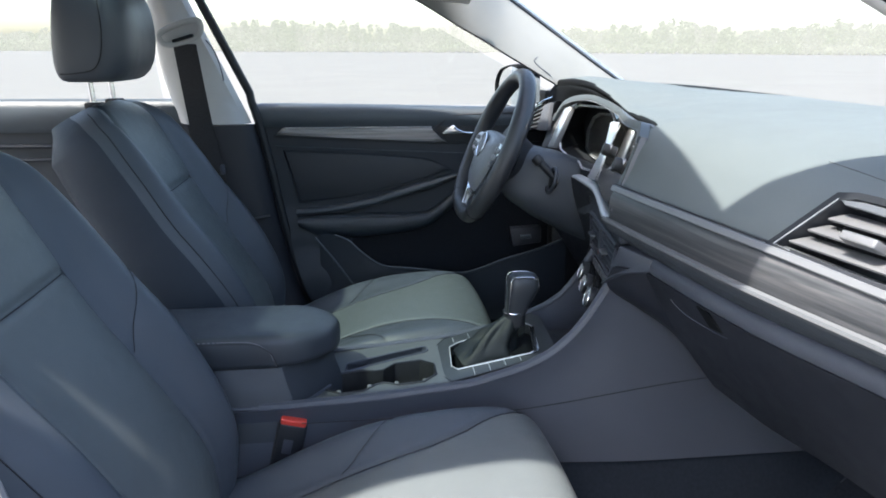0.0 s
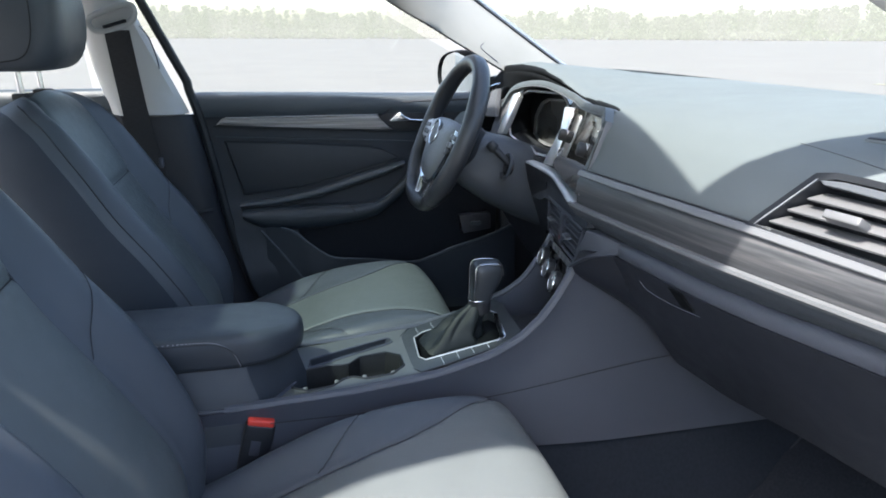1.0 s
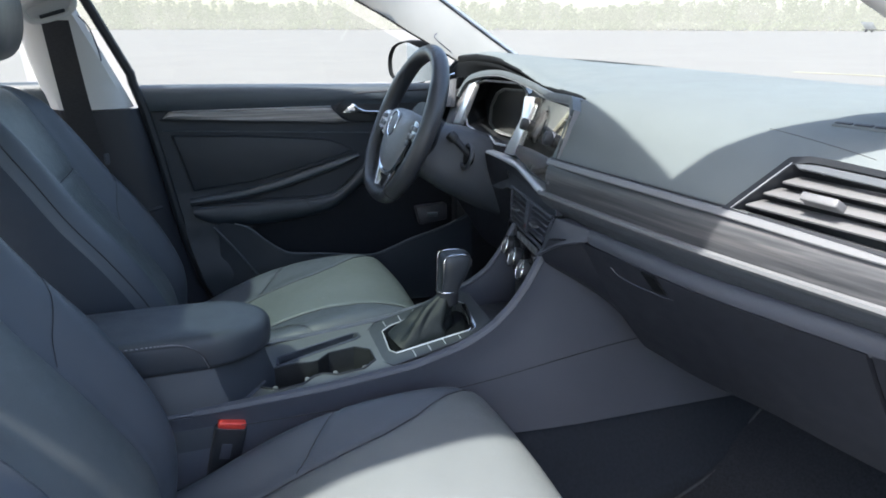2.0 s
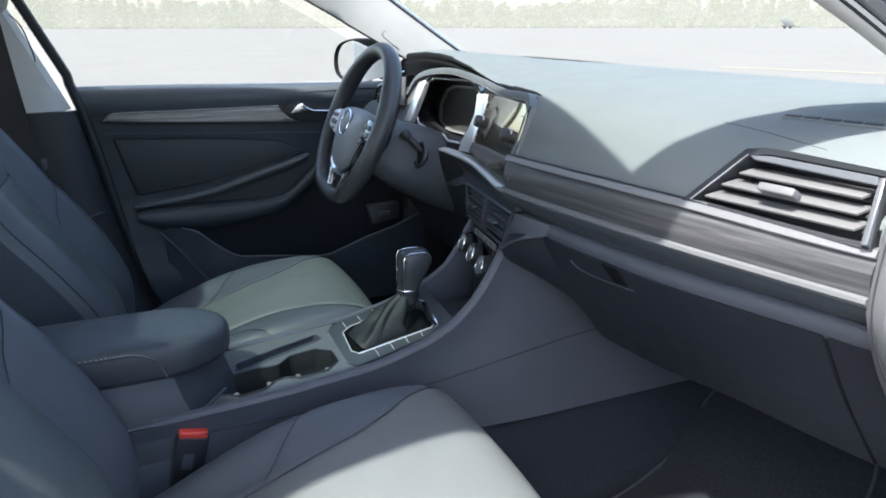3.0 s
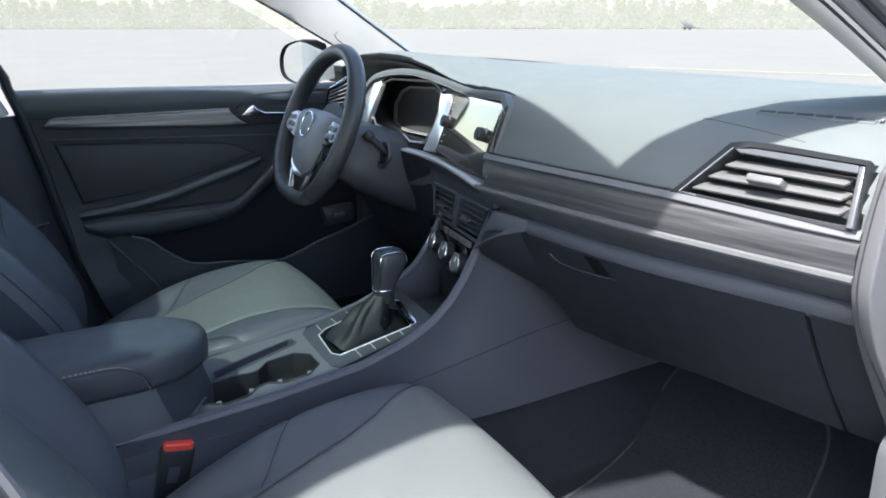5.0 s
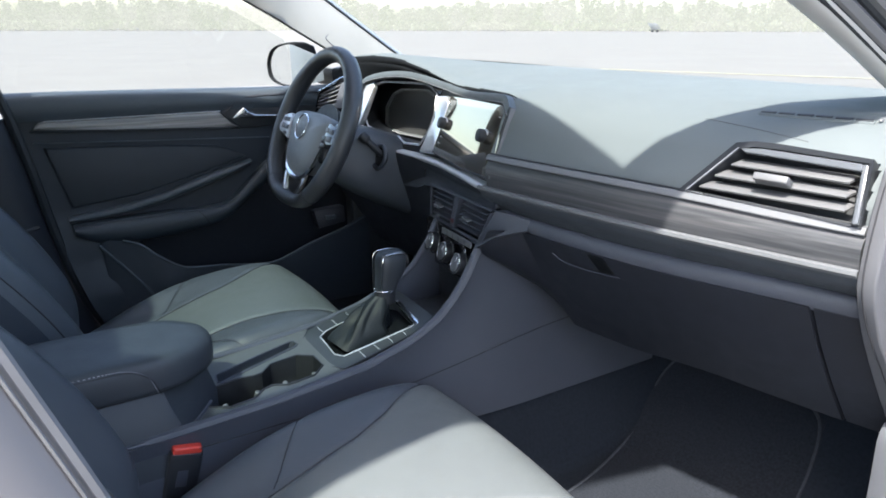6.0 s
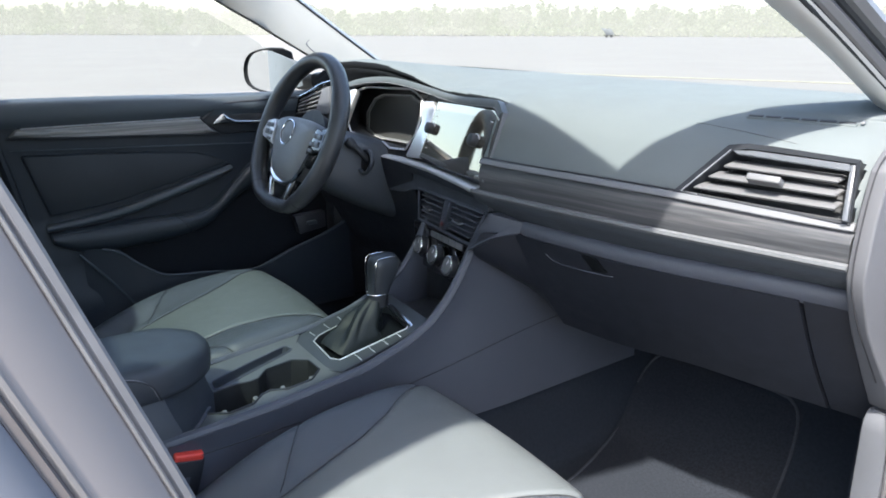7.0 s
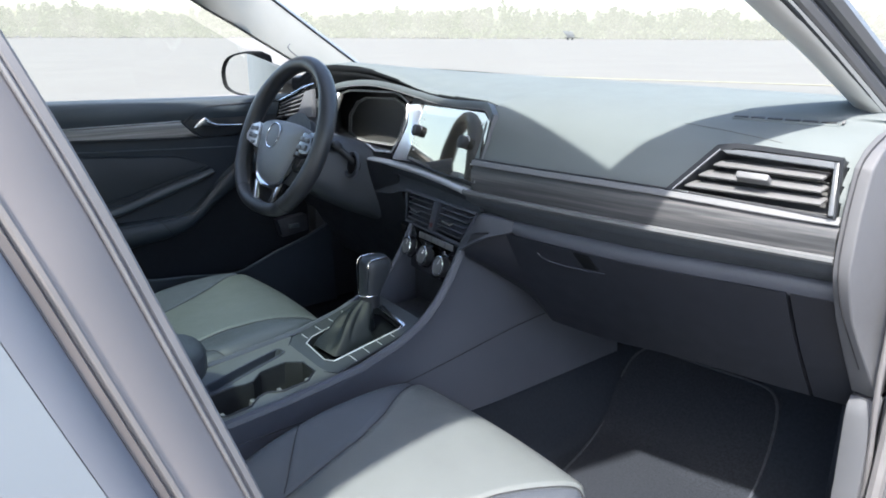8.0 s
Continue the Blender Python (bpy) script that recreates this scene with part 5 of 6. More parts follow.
    # bright blades on both sides of the instruments
    part("divider_blade", plate([(-0.176, 1.014), (-0.134, 1.017), (-0.113, 1.006), (-0.125, 0.904), (-0.186, 0.898), (-0.160, 0.972)], -0.012, 0.005, 0.004, 3), BLADE, th, "broad bright divider blade")
    part("outer_blade", plate([(-0.512, 1.014), (-0.476, 1.021), (-0.470, 1.012), (-0.492, 0.921), (-0.535, 0.915)], -0.012, 0.002, 0.003, 3), BLADE, th, "bright blade beside the instruments")
    part("outer_panel", plate([(-0.600, 0.995), (-0.520, 1.013), (-0.540, 0.916), (-0.600, 0.905)], -0.012, -0.002, 0.003, 2), CAP, th, "pale grey panel beside the vent")
    part("lower_blade", tube([fas(x, z, -0.012) for x, z in ((-0.535, 0.912), (-0.46, 0.9115), (-0.40, 0.911), (-0.318, 0.911))], 0.0030, 6), CHROME, th, "chrome lower edge")
    # centre display
    glassq = [(-0.127, 0.906), (-0.112, 1.019), (0.0, 1.024), (0.150, 1.028), (0.176, 1.016), (0.180, 0.980), (0.173, 0.914), (0.040, 0.907)]
    sc = part("centre_display", slab([fas(x, z, 0.002 + 0.025 * (1.02 - z)) for x, z in glassq], (0, 0.003, 0), 0), SCREEN, th, "glossy touch display reflecting the bright apron")
    part("display_edge", tube([fas(x, z, 0.001 + 0.025 * (1.02 - z)) for x, z in glassq], 0.0016, 6, True), BLACK, sc)
    for x, z in ((-0.102, 0.966), (0.112, 0.972)):
        k = fas(x, z, 0.001)
        kn = part("rotary_knob", disc(k, (-0.26, -1, 0.3), 0.0115, 0.016, 24, 0.003), BLACK, sc, "black rotary knob")
        part("knob_ring", tube([k + Vector((0.0125 * math.cos(a), 0.0035 * -math.cos(a), 0.0125 * math.sin(a))) for a in steps(0, 2 * math.pi * 23 / 24, 24)], 0.0010, 5, True), SILVER, kn)
    for x, z in ((-0.100, 1.003), (-0.100, 0.990), (-0.105, 0.940), (-0.108, 0.927), (0.150, 1.008), (0.150, 0.940)):
        e = 0.0032 + 0.025 * (1.02 - z)
        part("legend", slab([fas(x, z, e), fas(x + 0.006, z, e), fas(x + 0.006, z + 0.0015, e), fas(x, z + 0.0015, e)], (0, 0.001, 0), 0), LIGHTTEXT, sc)
    # lip under the display, sweeping across to the trim strip
    lip = spline([(-0.50, 0.606, 0.872), (-0.31, 0.597, 0.885), (-0.13, 0.588, 0.891), (0.04, 0.545, 0.8975), (0.12, 0.523, 0.8985), (0.158, face_y(0.158) + 0.001, zb(0.158) - 0.001)], 40)
    band = [(0.0, 0.0030), (-0.0070, 0.0022), (-0.0098, -0.0010), (-0.0085, -0.0050), (-0.0030, -0.0090), (0.004, -0.013), (0.012, -0.013), (0.012, 0.003)]
    part("display_lip", loft([[p + Vector((0, dy, dz)) for dy, dz in band] for p in lip]), LIPGREY, th, "rounded grey lip under the displays", 60)
    part("display_sill", slab([(-0.53, 0.60, 0.862), (-0.13, 0.585, 0.868), (0.04, 0.545, 0.874), (0.17, 0.520, 0.876), (0.17, 0.56, 0.868), (0.0, 0.60, 0.86), (-0.53, 0.68, 0.86)], (0, 0, 0.016), 0.003), LOWER, th)


build_fascia()


# ---- vents ----
def quad(P, u, v):
    a, b, c, d = (Vector(p) for p in P)           # top left, top right, bottom right, bottom left
    return a.lerp(b, u).lerp(d.lerp(c, u), v)


def louvres(th, P, n, depth, mat, u0=0.03, u1=0.97, v0=0.08, v1=0.92, tilt=0.35, thick=0.0035):
    nor = (Vector(P[1]) - Vector(P[0])).cross(Vector(P[3]) - Vector(P[0])).normalized()
    if nor.y > 0:
        nor = -nor
    up = (Vector(P[0]) - Vector(P[3])).normalized()
    out = []
    for k in range(n):
        v = v0 + (v1 - v0) * (k + 0.5) / n
        a, b = quad(P, u0, v), quad(P, u1, v)
        fr = nor * 0.001
        bk = -nor * depth + up * depth * tilt
        th_ = up * thick
        rings = [[p + fr + th_ * 0.5, p + fr - th_ * 0.5, p + bk - th_ * 0.35, p + bk + th_ * 0.35] for p in (a, b)]
        bm = loft(rings)
        rounded(bm, 0.0008, 1)
        out.append(part("slat", bm, mat, th))
    return out


def surround(P, r, inset=0.0):
    n = 8
    pts = []
    for (u0, v0), (u1, v1) in (((0, 0), (1, 0)), ((1, 0), (1, 1)), ((1, 1), (0, 1)), ((0, 1), (0, 0))):
        for k in range(n):
            f = k / n
            pts.append(quad(P, u0 + (u1 - u0) * f, v0 + (v1 - v0) * f))
    return tube(pts, r, 8, True)


def build_side_vent():
    th = thing("side_air_vent", "wide air vent with light slats in a black frame, partly sunlit", "air vent", (0.63, 0.60, 0.98))
    A, B, C = Vector((0.588, 0.5965, 1.012)), Vector((0.705, 0.6115, 1.008)), Vector((0.545, 0.566, 0.966))
    nor = (B - A).cross(C - A).normalized()
    if nor.y > 0:
        nor = -nor

    def vp(x, z, d=0.0):
        """Point of the vent's face, d proud of it."""
        return Vector((x, A.y - (nor.x * (x - A.x) + nor.z * (z - A.z)) / nor.y, z)) + nor * d
    rim = [(0.519, 0.9545), (0.568, 1.0175), (0.590, 1.0215), (0.618, 1.0220), (0.7165, 1.0190), (0.7285, 0.9540)]
    proud = [0.003, 0.006, 0.006, 0.005, 0.002, -0.007]
    hole = [(0.532, 0.9585), (0.574, 1.0115), (0.591, 1.0160), (0.618, 1.0165), (0.7125, 1.0150), (0.7250, 0.9570)]
    part("frame_back", slab([vp(x, z, -0.030) for x, z in rim], nor * -0.02, 0.002), RUBBER, th, "black inner box")
    bm = bmesh.new()
    rows = [[bm.verts.new(vp(x, z, -0.03 if back else e + d)) for (x, z), e in zip(o, proud)] for o, d, back in ((rim, 0, 1), (rim, 0, 0), (hole, -0.002, 0), (hole, 0, 1))]
    for a, b in zip(rows, rows[1:]):
        for i in range(6):
            j = (i + 1) % 6
            bm.faces.new((a[i], a[j], b[j], b[i]))
    part("frame", bm, VENTBLACK, th, "black frame", 20)
    part("frame_edge", tube([vp(x, z, d) for x, z, d in ((0.573, 1.0125, 0.0055), (0.5300, 0.9575, 0.0030), (0.552, 0.9570, 0.0012))], 0.0006, 6), LIPGREY, th, "thin bright edge")
    part("upper_strip", slab([vp(x, z, 0.004) for x, z in ((0.574, 1.0125), (0.600, 1.0150), (0.708, 1.0128), (0.710, 1.0055), (0.600, 1.0085), (0.582, 1.0085))], nor * -0.006, 0.0008, 1), VENTGLOSS, th, "blue-grey gloss upper lip")
    part("side_blade", slab([vp(x, z, 0.0) for x, z in ((0.7070, 1.0135), (0.7125, 1.0142), (0.7265, 0.956), (0.7205, 0.955))], nor * -0.02, 0.0015), VENTGLOSS, th, "blue-grey gloss end blade")
    for x0, x1, z0, z1 in ((0.570, 0.702, 0.9935, 0.9930), (0.556, 0.705, 0.9790, 0.9785), (0.543, 0.709, 0.9640, 0.9650)):
        rings = []
        for k, f in enumerate((0, 0.02, 0.98, 1)):
            x, z = x0 + (x1 - x0) * f, z0 + (z1 - z0) * f
            s = 0.6 if k in (0, 3) else 1.0
            back = Vector((0, 0.020, 0.0035))
            p = vp(x, z, -0.001)
            rings.append([p + Vector((0, 0, -0.0005 * s)), p + Vector((0, -0.001 * s, 0.0015)), p + Vector((0, 0.0005, 0.0032 * s)), p + back + Vector((0, 0, 0.003 * s)), p + back + Vector((0, 0, -0.002 * s))])
        part("slat", loft(rings), SLAT, th)
    part("tab", turned(box(-0.0200, 0.0200, -0.008, 0.010, -0.0045, 0.0045, 0.0020, 3), Matrix.Translation(vp(0.628, 0.9825, 0.009)) @ Euler((radians(-30), 0, radians(8))).to_matrix().to_4x4()), TABGREY, th, "satin grey adjusting tab")


build_side_vent()


def build_centre_vents():
    th = thing("centre_air_vents", "pair of black centre air vents with a warning light button", "air vent", (0, 0.56, 0.81))
    F = [(-0.118, 0.580, 0.8428), (0.166, 0.528, 0.8555), (0.100, 0.546, 0.780), (-0.134, 0.589, 0.7728)]
    part("backing", slab([Vector(p) + Vector((0, 0.028, 0)) for p in F], (0, 0.02, 0), 0.002), RUBBER, th)
    part("frame", surround(F, 0.0030), SIDE, th, "slim dark frame")
    for u0, u1 in ((0.04, 0.43), (0.55, 0.96)):
        P = [quad(F, u0, 0.08), quad(F, u1, 0.08), quad(F, u1, 0.92), quad(F, u0, 0.92)]
        louvres(th, P, 5, 0.018, SIDE, v0=0.0, v1=1.0, tilt=0.2, thick=0.003)
        c = quad(P, 0.45, 0.5)
        part("tab", slab([c + Vector((-0.014, -0.010, 0.003)), c + Vector((0.014, -0.014, 0.002)), c + Vector((0.014, -0.014, -0.002)), c + Vector((-0.014, -0.010, -0.001))], (0, 0.012, 0), 0.001), FASCIA, th, "satin grey adjusting tab")
    m = [quad(F, 0.445, 0.03), quad(F, 0.535, 0.03), quad(F, 0.535, 0.97), quad(F, 0.445, 0.97)]
    bar = part("centre_bar", slab([p + Vector((0, -0.004, 0)) for p in m], (0, 0.02, 0), 0.003), SIDE, th)
    part("warning_button", slab([quad(m, 0.25, 0.72) + Vector((0, -0.0055, 0)), quad(m, 0.75, 0.72) + Vector((0, -0.0055, 0)), quad(m, 0.75, 0.86) + Vector((0, -0.0055, 0)), quad(m, 0.25, 0.86) + Vector((0, -0.0055, 0))], (0, 0.006, 0), 0.001), DARKRED, bar, "dim red warning light button")


build_centre_vents()


def build_climate():
    th = thing("climate_panel", "gloss black climate panel with three chrome-ringed knobs", "climate control", (0, 0.55, 0.735))
    P = [(-0.160, 0.592, 0.764), (0.104, 0.543, 0.778), (0.100, 0.535, 0.690), (-0.140, 0.585, 0.676)]
    part("panel", slab(P, (0.0, 0.03, 0), 0.004, 3), GLOSS, th, "gloss black panel")
    up = [quad(P, 0.36, 0.04), quad(P, 0.90, 0.04), quad(P, 0.90, 0.17), quad(P, 0.36, 0.17)]
    row = part("button_row", slab([p + Vector((0, -0.003, 0)) for p in up], (0, 0.006, 0), 0.001), TABGREY, th, "row of small grey buttons")
    for k in range(1, 5):
        a, b = quad(up, k / 5, 0.05), quad(up, k / 5, 0.95)
        part("button_gap", tube([a + Vector((0, -0.0032, 0)), b + Vector((0, -0.0032, 0))], 0.0006, 4), RUBBER, row)
    ax = Vector((-0.20, -1, 0.30)).normalized()
    q = ax.to_track_quat("Z", "Y").to_matrix()
    for c in ((-0.086, 0.570, 0.728), (-0.002, 0.548, 0.731), (0.068, 0.533, 0.730)):
        c = Vector(c)
        k = part("knob", disc(c - ax * 0.004, ax, 0.0195, 0.020, 28, 0.003), BLACK, th, "black rotary knob")
        part("knob_base", tube([c + ax * 0.002 + q @ Vector((0.0225 * math.cos(a), 0.0225 * math.sin(a), 0)) for a in steps(0, 2 * math.pi * 27 / 28, 28)], 0.0014, 6, True), GLOSS, k)
        part("knob_ring", tube([c + ax * 0.0150 + q @ Vector((0.0185 * math.cos(a), 0.0185 * math.sin(a), 0)) for a in steps(0, 2 * math.pi * 27 / 28, 28)], 0.0019, 6, True), CHROME, k, "bright chrome ring")
        part("knob_face", disc(c + ax * 0.0135, ax, 0.0155, 0.003, 24, 0.0008), TABGREY, k, "satin grey face")
        part("pointer", tube([c + ax * 0.0172 + q @ Vector((0.002, 0.004, 0)), c + ax * 0.0172 + q @ Vector((0.005, 0.013, 0))], 0.0008, 5), LIGHTTEXT, k)


build_climate()


def build_driver_vent():
    th = thing("driver_air_vent", "driver side air vent with bright slats beside the wheel", "air vent", (-0.62, 0.60, 0.98))
    P = [(-0.712, 0.590, 0.984), (-0.585, 0.606, 1.026), (-0.628, 0.596, 0.948), (-0.728, 0.582, 0.934)]
    part("backing", slab([Vector(p) + Vector((0, 0.02, 0)) for p in P], (0, 0.02, 0), 0.002), RUBBER, th)
    part("frame", surround(P, 0.004), GLOSS, th, "gloss black frame")
    part("brow", tube(spline([(-0.722, 0.580, 0.980), (-0.655, 0.588, 1.003), (-0.600, 0.600, 1.026), (-0.560, 0.612, 1.037)], 16), 0.0022, 6), CHROME, th, "thin bright line over the vent")
    part("cheek", slab([(-0.590, 0.598, 1.016), (-0.560, 0.604, 1.024), (-0.548, 0.596, 0.955), (-0.618, 0.586, 0.950)], (0, 0.012, 0), 0.002), CAP, th, "pale grey cheek beside the slats")
    louvres(th, P, 5, 0.016, TABGREY, u0=0.04, u1=0.93, tilt=0.2, thick=0.004)


build_driver_vent()


def build_defroster():
    th = thing("defroster_vent", "narrow slotted defroster vent in the dashboard top", "defroster vent", (0.6, 0.69, 1.05))
    def on(x, y, d=0.0):
        return Vector((x, y, pad_z(x, y) + d + 0.0025))
    a, b = Vector((0.540, 0.672)), Vector((0.670, 0.698))
    w = Vector((-0.0012, 0.0055))
    part("frame", slab([on(*(a - w * 0.5)), on(*(b - w * 0.5)), on(*(b + w * 1.3)), on(*(a + w * 0.8))], (0, 0, -0.004), 0.0008), PAD, th)
    for k in range(6):
        p, q = a.lerp(b, (k + 0.08) / 6), a.lerp(b, (k + 0.92) / 6)
        part("slot", slab([on(*(p - w * 0.1), 0.0012), on(*(q - w * 0.1), 0.0012), on(*(q + w * 0.8), 0.0012), on(*(p + w * 0.6), 0.0012)], (0, 0, -0.004), 0.0003, 1), RUBBER, th)
    part("end_clip", slab([on(0.673, 0.699), on(0.677, 0.700), on(0.676, 0.708), on(0.672, 0.707)], (0, 0, 0.003), 0.001), TABGREY, th)


build_defroster()


# ---- driver door, seen from inside ----

def door_x(y, z):
    """Inner face of the driver door: leans in towards the sill behind the pocket, hollow in the pocket itself."""
    lean = 1 - smooth01((y - 0.0) / 0.09)
    return -0.733 + lean * (0.030 * smooth01((0.74 - z) / 0.10) + 0.03 * smooth01((0.64 - z) / 0.12)) - 0.012 * smooth01((z - 0.97) / 0.06)


def door_edge(z):
    """Rear edge of the door (its y) at height z."""
    return at([(0.44, 0.000), (0.50, -0.030), (0.60, -0.060), (0.70, -0.080), (0.85, -0.105), (0.95, -0.125), (1.02, -0.145)], z)


def belt_z(y):
    return 0.998 + 0.010 * smooth01((0.45 - y) / 0.6)


door = thing("driver_door", "dark closed driver door with wood-look trim and armrest", "car door", (-0.73, 0.3, 0.4))
part("panel", sheet(lambda u, v: (door_x(-0.1 * (1 - u) + 1.0 * u, 0.40 + v * (belt_z(u) - 0.40)), door_edge(0.40 + v * (belt_z(0) - 0.40)) * (1 - u) + 1.0 * u, 0.40 + v * (belt_z(u * 0.9 - 0.14) - 0.40)), steps(0, 1, 30), steps(0, 1, 40), 0.05, (-1, 0, 0)), DOORSKIN, door, "dark soft door panel")
up = []
for y in steps(-0.142, 0.98, 40):
    zb_ = 0.950 + 0.002 * y
    t_ = belt_z(y)
    up.append([(-0.750, y, t_), (-0.735, y, t_ + 0.002), (-0.722, y, t_ - 0.006), (-0.716, y, t_ - 0.022), (-0.717, y, zb_ + 0.012), (-0.722, y, zb_), (-0.750, y, zb_)])
part("upper_roll", loft(up), PADDOOR, door, "padded upper door roll", 60)
tr = []
for y in steps(-0.094, 0.362, 60):
    f = (y + 0.094) / 0.416
    zb2 = 0.929 + 0.002 * y - 0.023 * min(1, f) ** 0.9
    zt_ = min(0.947 + 0.002 * y - max(0, y - 0.322) * 0.98, zb2 + 0.003 + (y + 0.094) * 1.1)
    zb2 = min(zb2, zt_ - 0.003)
    tr.append([(-0.738, y, zt_), (-0.722, y, zt_ - 0.002), (-0.718, y, (zt_ + zb2) / 2), (-0.722, y, zb2 + 0.002), (-0.738, y, zb2)])
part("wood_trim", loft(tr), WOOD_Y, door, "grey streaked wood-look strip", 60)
part("trim_edge", tube([(-0.7185, y, 0.9485 + 0.002 * y) for y in steps(-0.070, 0.322, 20)], 0.0012, 6), SILVER, door, "thin silver edge of the trim")
part("trim_point", tube([(-0.720, 0.322, 0.9480), (-0.721, 0.350, 0.918), (-0.724, 0.372, 0.900)], 0.0026, 6), LOWER, door)
# handle in its recess
rec = [(-0.722, 0.328, 0.940), (-0.722, 0.372, 0.975), (-0.722, 0.420, 0.980), (-0.722, 0.640, 0.985), (-0.722, 0.640, 0.905), (-0.722, 0.374, 0.903)]
part("handle_recess", slab(rec, (-0.02, 0, 0), 0.004, 2), BLACK, door, "black handle recess")
part("recess_edge", tube([Vector(p) + Vector((0.002, 0, 0.002)) for p in rec[:4]], 0.0035, 6), LOWER, door)
hl = [(-0.716, 0.350, 0.929), (-0.712, 0.366, 0.946), (-0.709, 0.381, 0.956), (-0.709, 0.392, 0.945), (-0.711, 0.410, 0.936), (-0.713, 0.480, 0.932), (-0.713, 0.482, 0.926), (-0.712, 0.42, 0.926), (-0.712, 0.385, 0.929)]
part("door_handle", slab(hl, (-0.008, 0, 0), 0.003, 3), CHROME, door, "bright chrome door handle")
# framed insert
ins = [(-0.078, 0.888), (0.10, 0.880), (0.30, 0.864), (0.340, 0.852), (0.385, 0.828), (0.25, 0.790), (0.11, 0.757), (-0.040, 0.742)]
iz = part("insert", slab([(-0.727, y, z) for y, z in ins], (-0.012, 0, 0), 0.006, 3), DOORIN, door, "dark inset panel")
part("insert_groove", tube([(-0.7265, y, z) for y, z in ins], 0.0016, 6, True), DOORSKIN, iz)
rib_top = [(-0.052, 0.7235), (0.02, 0.730), (0.084, 0.7385), (0.166, 0.756), (0.225, 0.774), (0.281, 0.791), (0.340, 0.806), (0.392, 0.820)]
rib_low = [(-0.050, 0.7095), (0.02, 0.713), (0.084, 0.7195), (0.166, 0.7355), (0.225, 0.753), (0.281, 0.770), (0.340, 0.788), (0.394, 0.812)]
rings = []
for y in steps(-0.051, 0.392, 44):
    a, b = at(rib_low, y), at(rib_top, y)
    rings.append([(-0.740, y, a - 0.004), (-0.722, y, a - 0.002), (-0.712, y, a + 0.003), (-0.710, y, (a + b) / 2), (-0.7125, y, b - 0.004), (-0.719, y, b), (-0.740, y, b + 0.002)])
part("rib", loft(rings), PADDOOR, door, "slanting rib under the inset panel", 60)
part("rib_groove", tube([(-0.7235, y, at(rib_low, y) - 0.004) for y in steps(-0.05, 0.39, 30)], 0.003, 6), RUBBER, door, "dark groove under the rib")
part("trim_gap", tube([(-0.7245, y, 0.9275 + 0.002 * y - 0.023 * min(1, max(0.0, (y + 0.094) / 0.416)) ** 0.9) for y in steps(-0.10, 0.37, 30)], 0.0032, 6), RUBBER, door, "dark joint under the wood-look strip")
part("panel_crease", tube([(-0.7235, y, 0.9005 - 0.05 * (y + 0.094)) for y in steps(-0.098, 0.66, 24)], 0.0016, 6), PADDOOR, door, "pressed line across the panel")
# armrest, sweeping up to the grip at its front
arm_top = [(-0.045, 0.7045), (0.026, 0.7085), (0.09, 0.709), (0.17, 0.7105), (0.245, 0.709), (0.309, 0.7115), (0.348, 0.734), (0.388, 0.772), (0.428, 0.8085), (0.485, 0.850), (0.56, 0.880), (0.64, 0.890)]
arm_low = [(-0.045, 0.684), (0.0, 0.656), (0.076, 0.648), (0.163, 0.650), (0.247, 0.659), (0.306, 0.671), (0.350, 0.700), (0.384, 0.727), (0.432, 0.7585), (0.50, 0.800), (0.56, 0.828), (0.64, 0.840)]
rings = []
for p in spline([(y, at(arm_top, y), at(arm_low, y)) for y in steps(-0.045, 0.64, 24)], 70):
    y, a, b = p
    wd = 0.054 - 0.022 * smooth01((y - 0.24) / 0.16)
    h = a - b
    rings.append([(-0.740, y, a), (-0.733 + wd * 0.62, y, a + 0.001), (-0.733 + wd * 0.9, y, a - 0.10 * h), (-0.733 + wd, y, a - 0.28 * h), (-0.733 + wd * 0.97, y, a - 0.60 * h), (-0.733 + wd * 0.80, y, b + 0.10 * h), (-0.733 + wd * 0.55, y, b), (-0.740, y, b)])
part("armrest", loft(rings), DOORARM, door, "door armrest sweeping up to a grip", 60)
part("armrest_edge", tube([(-0.733 + (0.054 - 0.022 * smooth01((y - 0.24) / 0.16)) * 0.78, y, at(arm_top, y)) for y in steps(-0.03, 0.44, 40)], 0.0012, 5), PADDOOR, door)
part("armrest_seam", tube(spline([(-0.693, 0.232, 0.7105), (-0.680, 0.240, 0.706), (-0.6785, 0.252, 0.690), (-0.681, 0.262, 0.672)], 14), 0.0012, 5), SEAM, door)
# pocket
lip = spline([(-0.690, 0.010, 0.668), (-0.672, 0.080, 0.652), (-0.662, 0.122, 0.617), (-0.658, 0.166, 0.584), (-0.656, 0.20, 0.573), (-0.656, 0.277, 0.565), (-0.656, 0.396, 0.549), (-0.657, 0.460, 0.563), (-0.658, 0.518, 0.584), (-0.660, 0.61, 0.609), (-0.67, 0.70, 0.64)], 50)
# lip and fold take the lighter roll skin in place of highlights
part("pocket_lip", tube(lip[3:], 0.0036, 8), PADDOOR, door, "curved lip of the door pocket, lighter for its highlight", 60)
bm = loft([[p for p in lip], [Vector((p.x + 0.006 * min(1, k / 12), p.y, p.z - 0.06)) for k, p in enumerate(lip)], [Vector((-0.665 + 0.02 * min(1, k / 12), p.y, 0.41)) for k, p in enumerate(lip)]], closed=False)
part("pocket_wall", bm, DOORSKIN, door, "outer wall of the door pocket", 60)
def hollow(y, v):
    """Sheet between the armrest and the pocket's lip, coloured near black for the hollow's shade."""
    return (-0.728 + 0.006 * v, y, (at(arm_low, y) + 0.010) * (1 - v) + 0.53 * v)


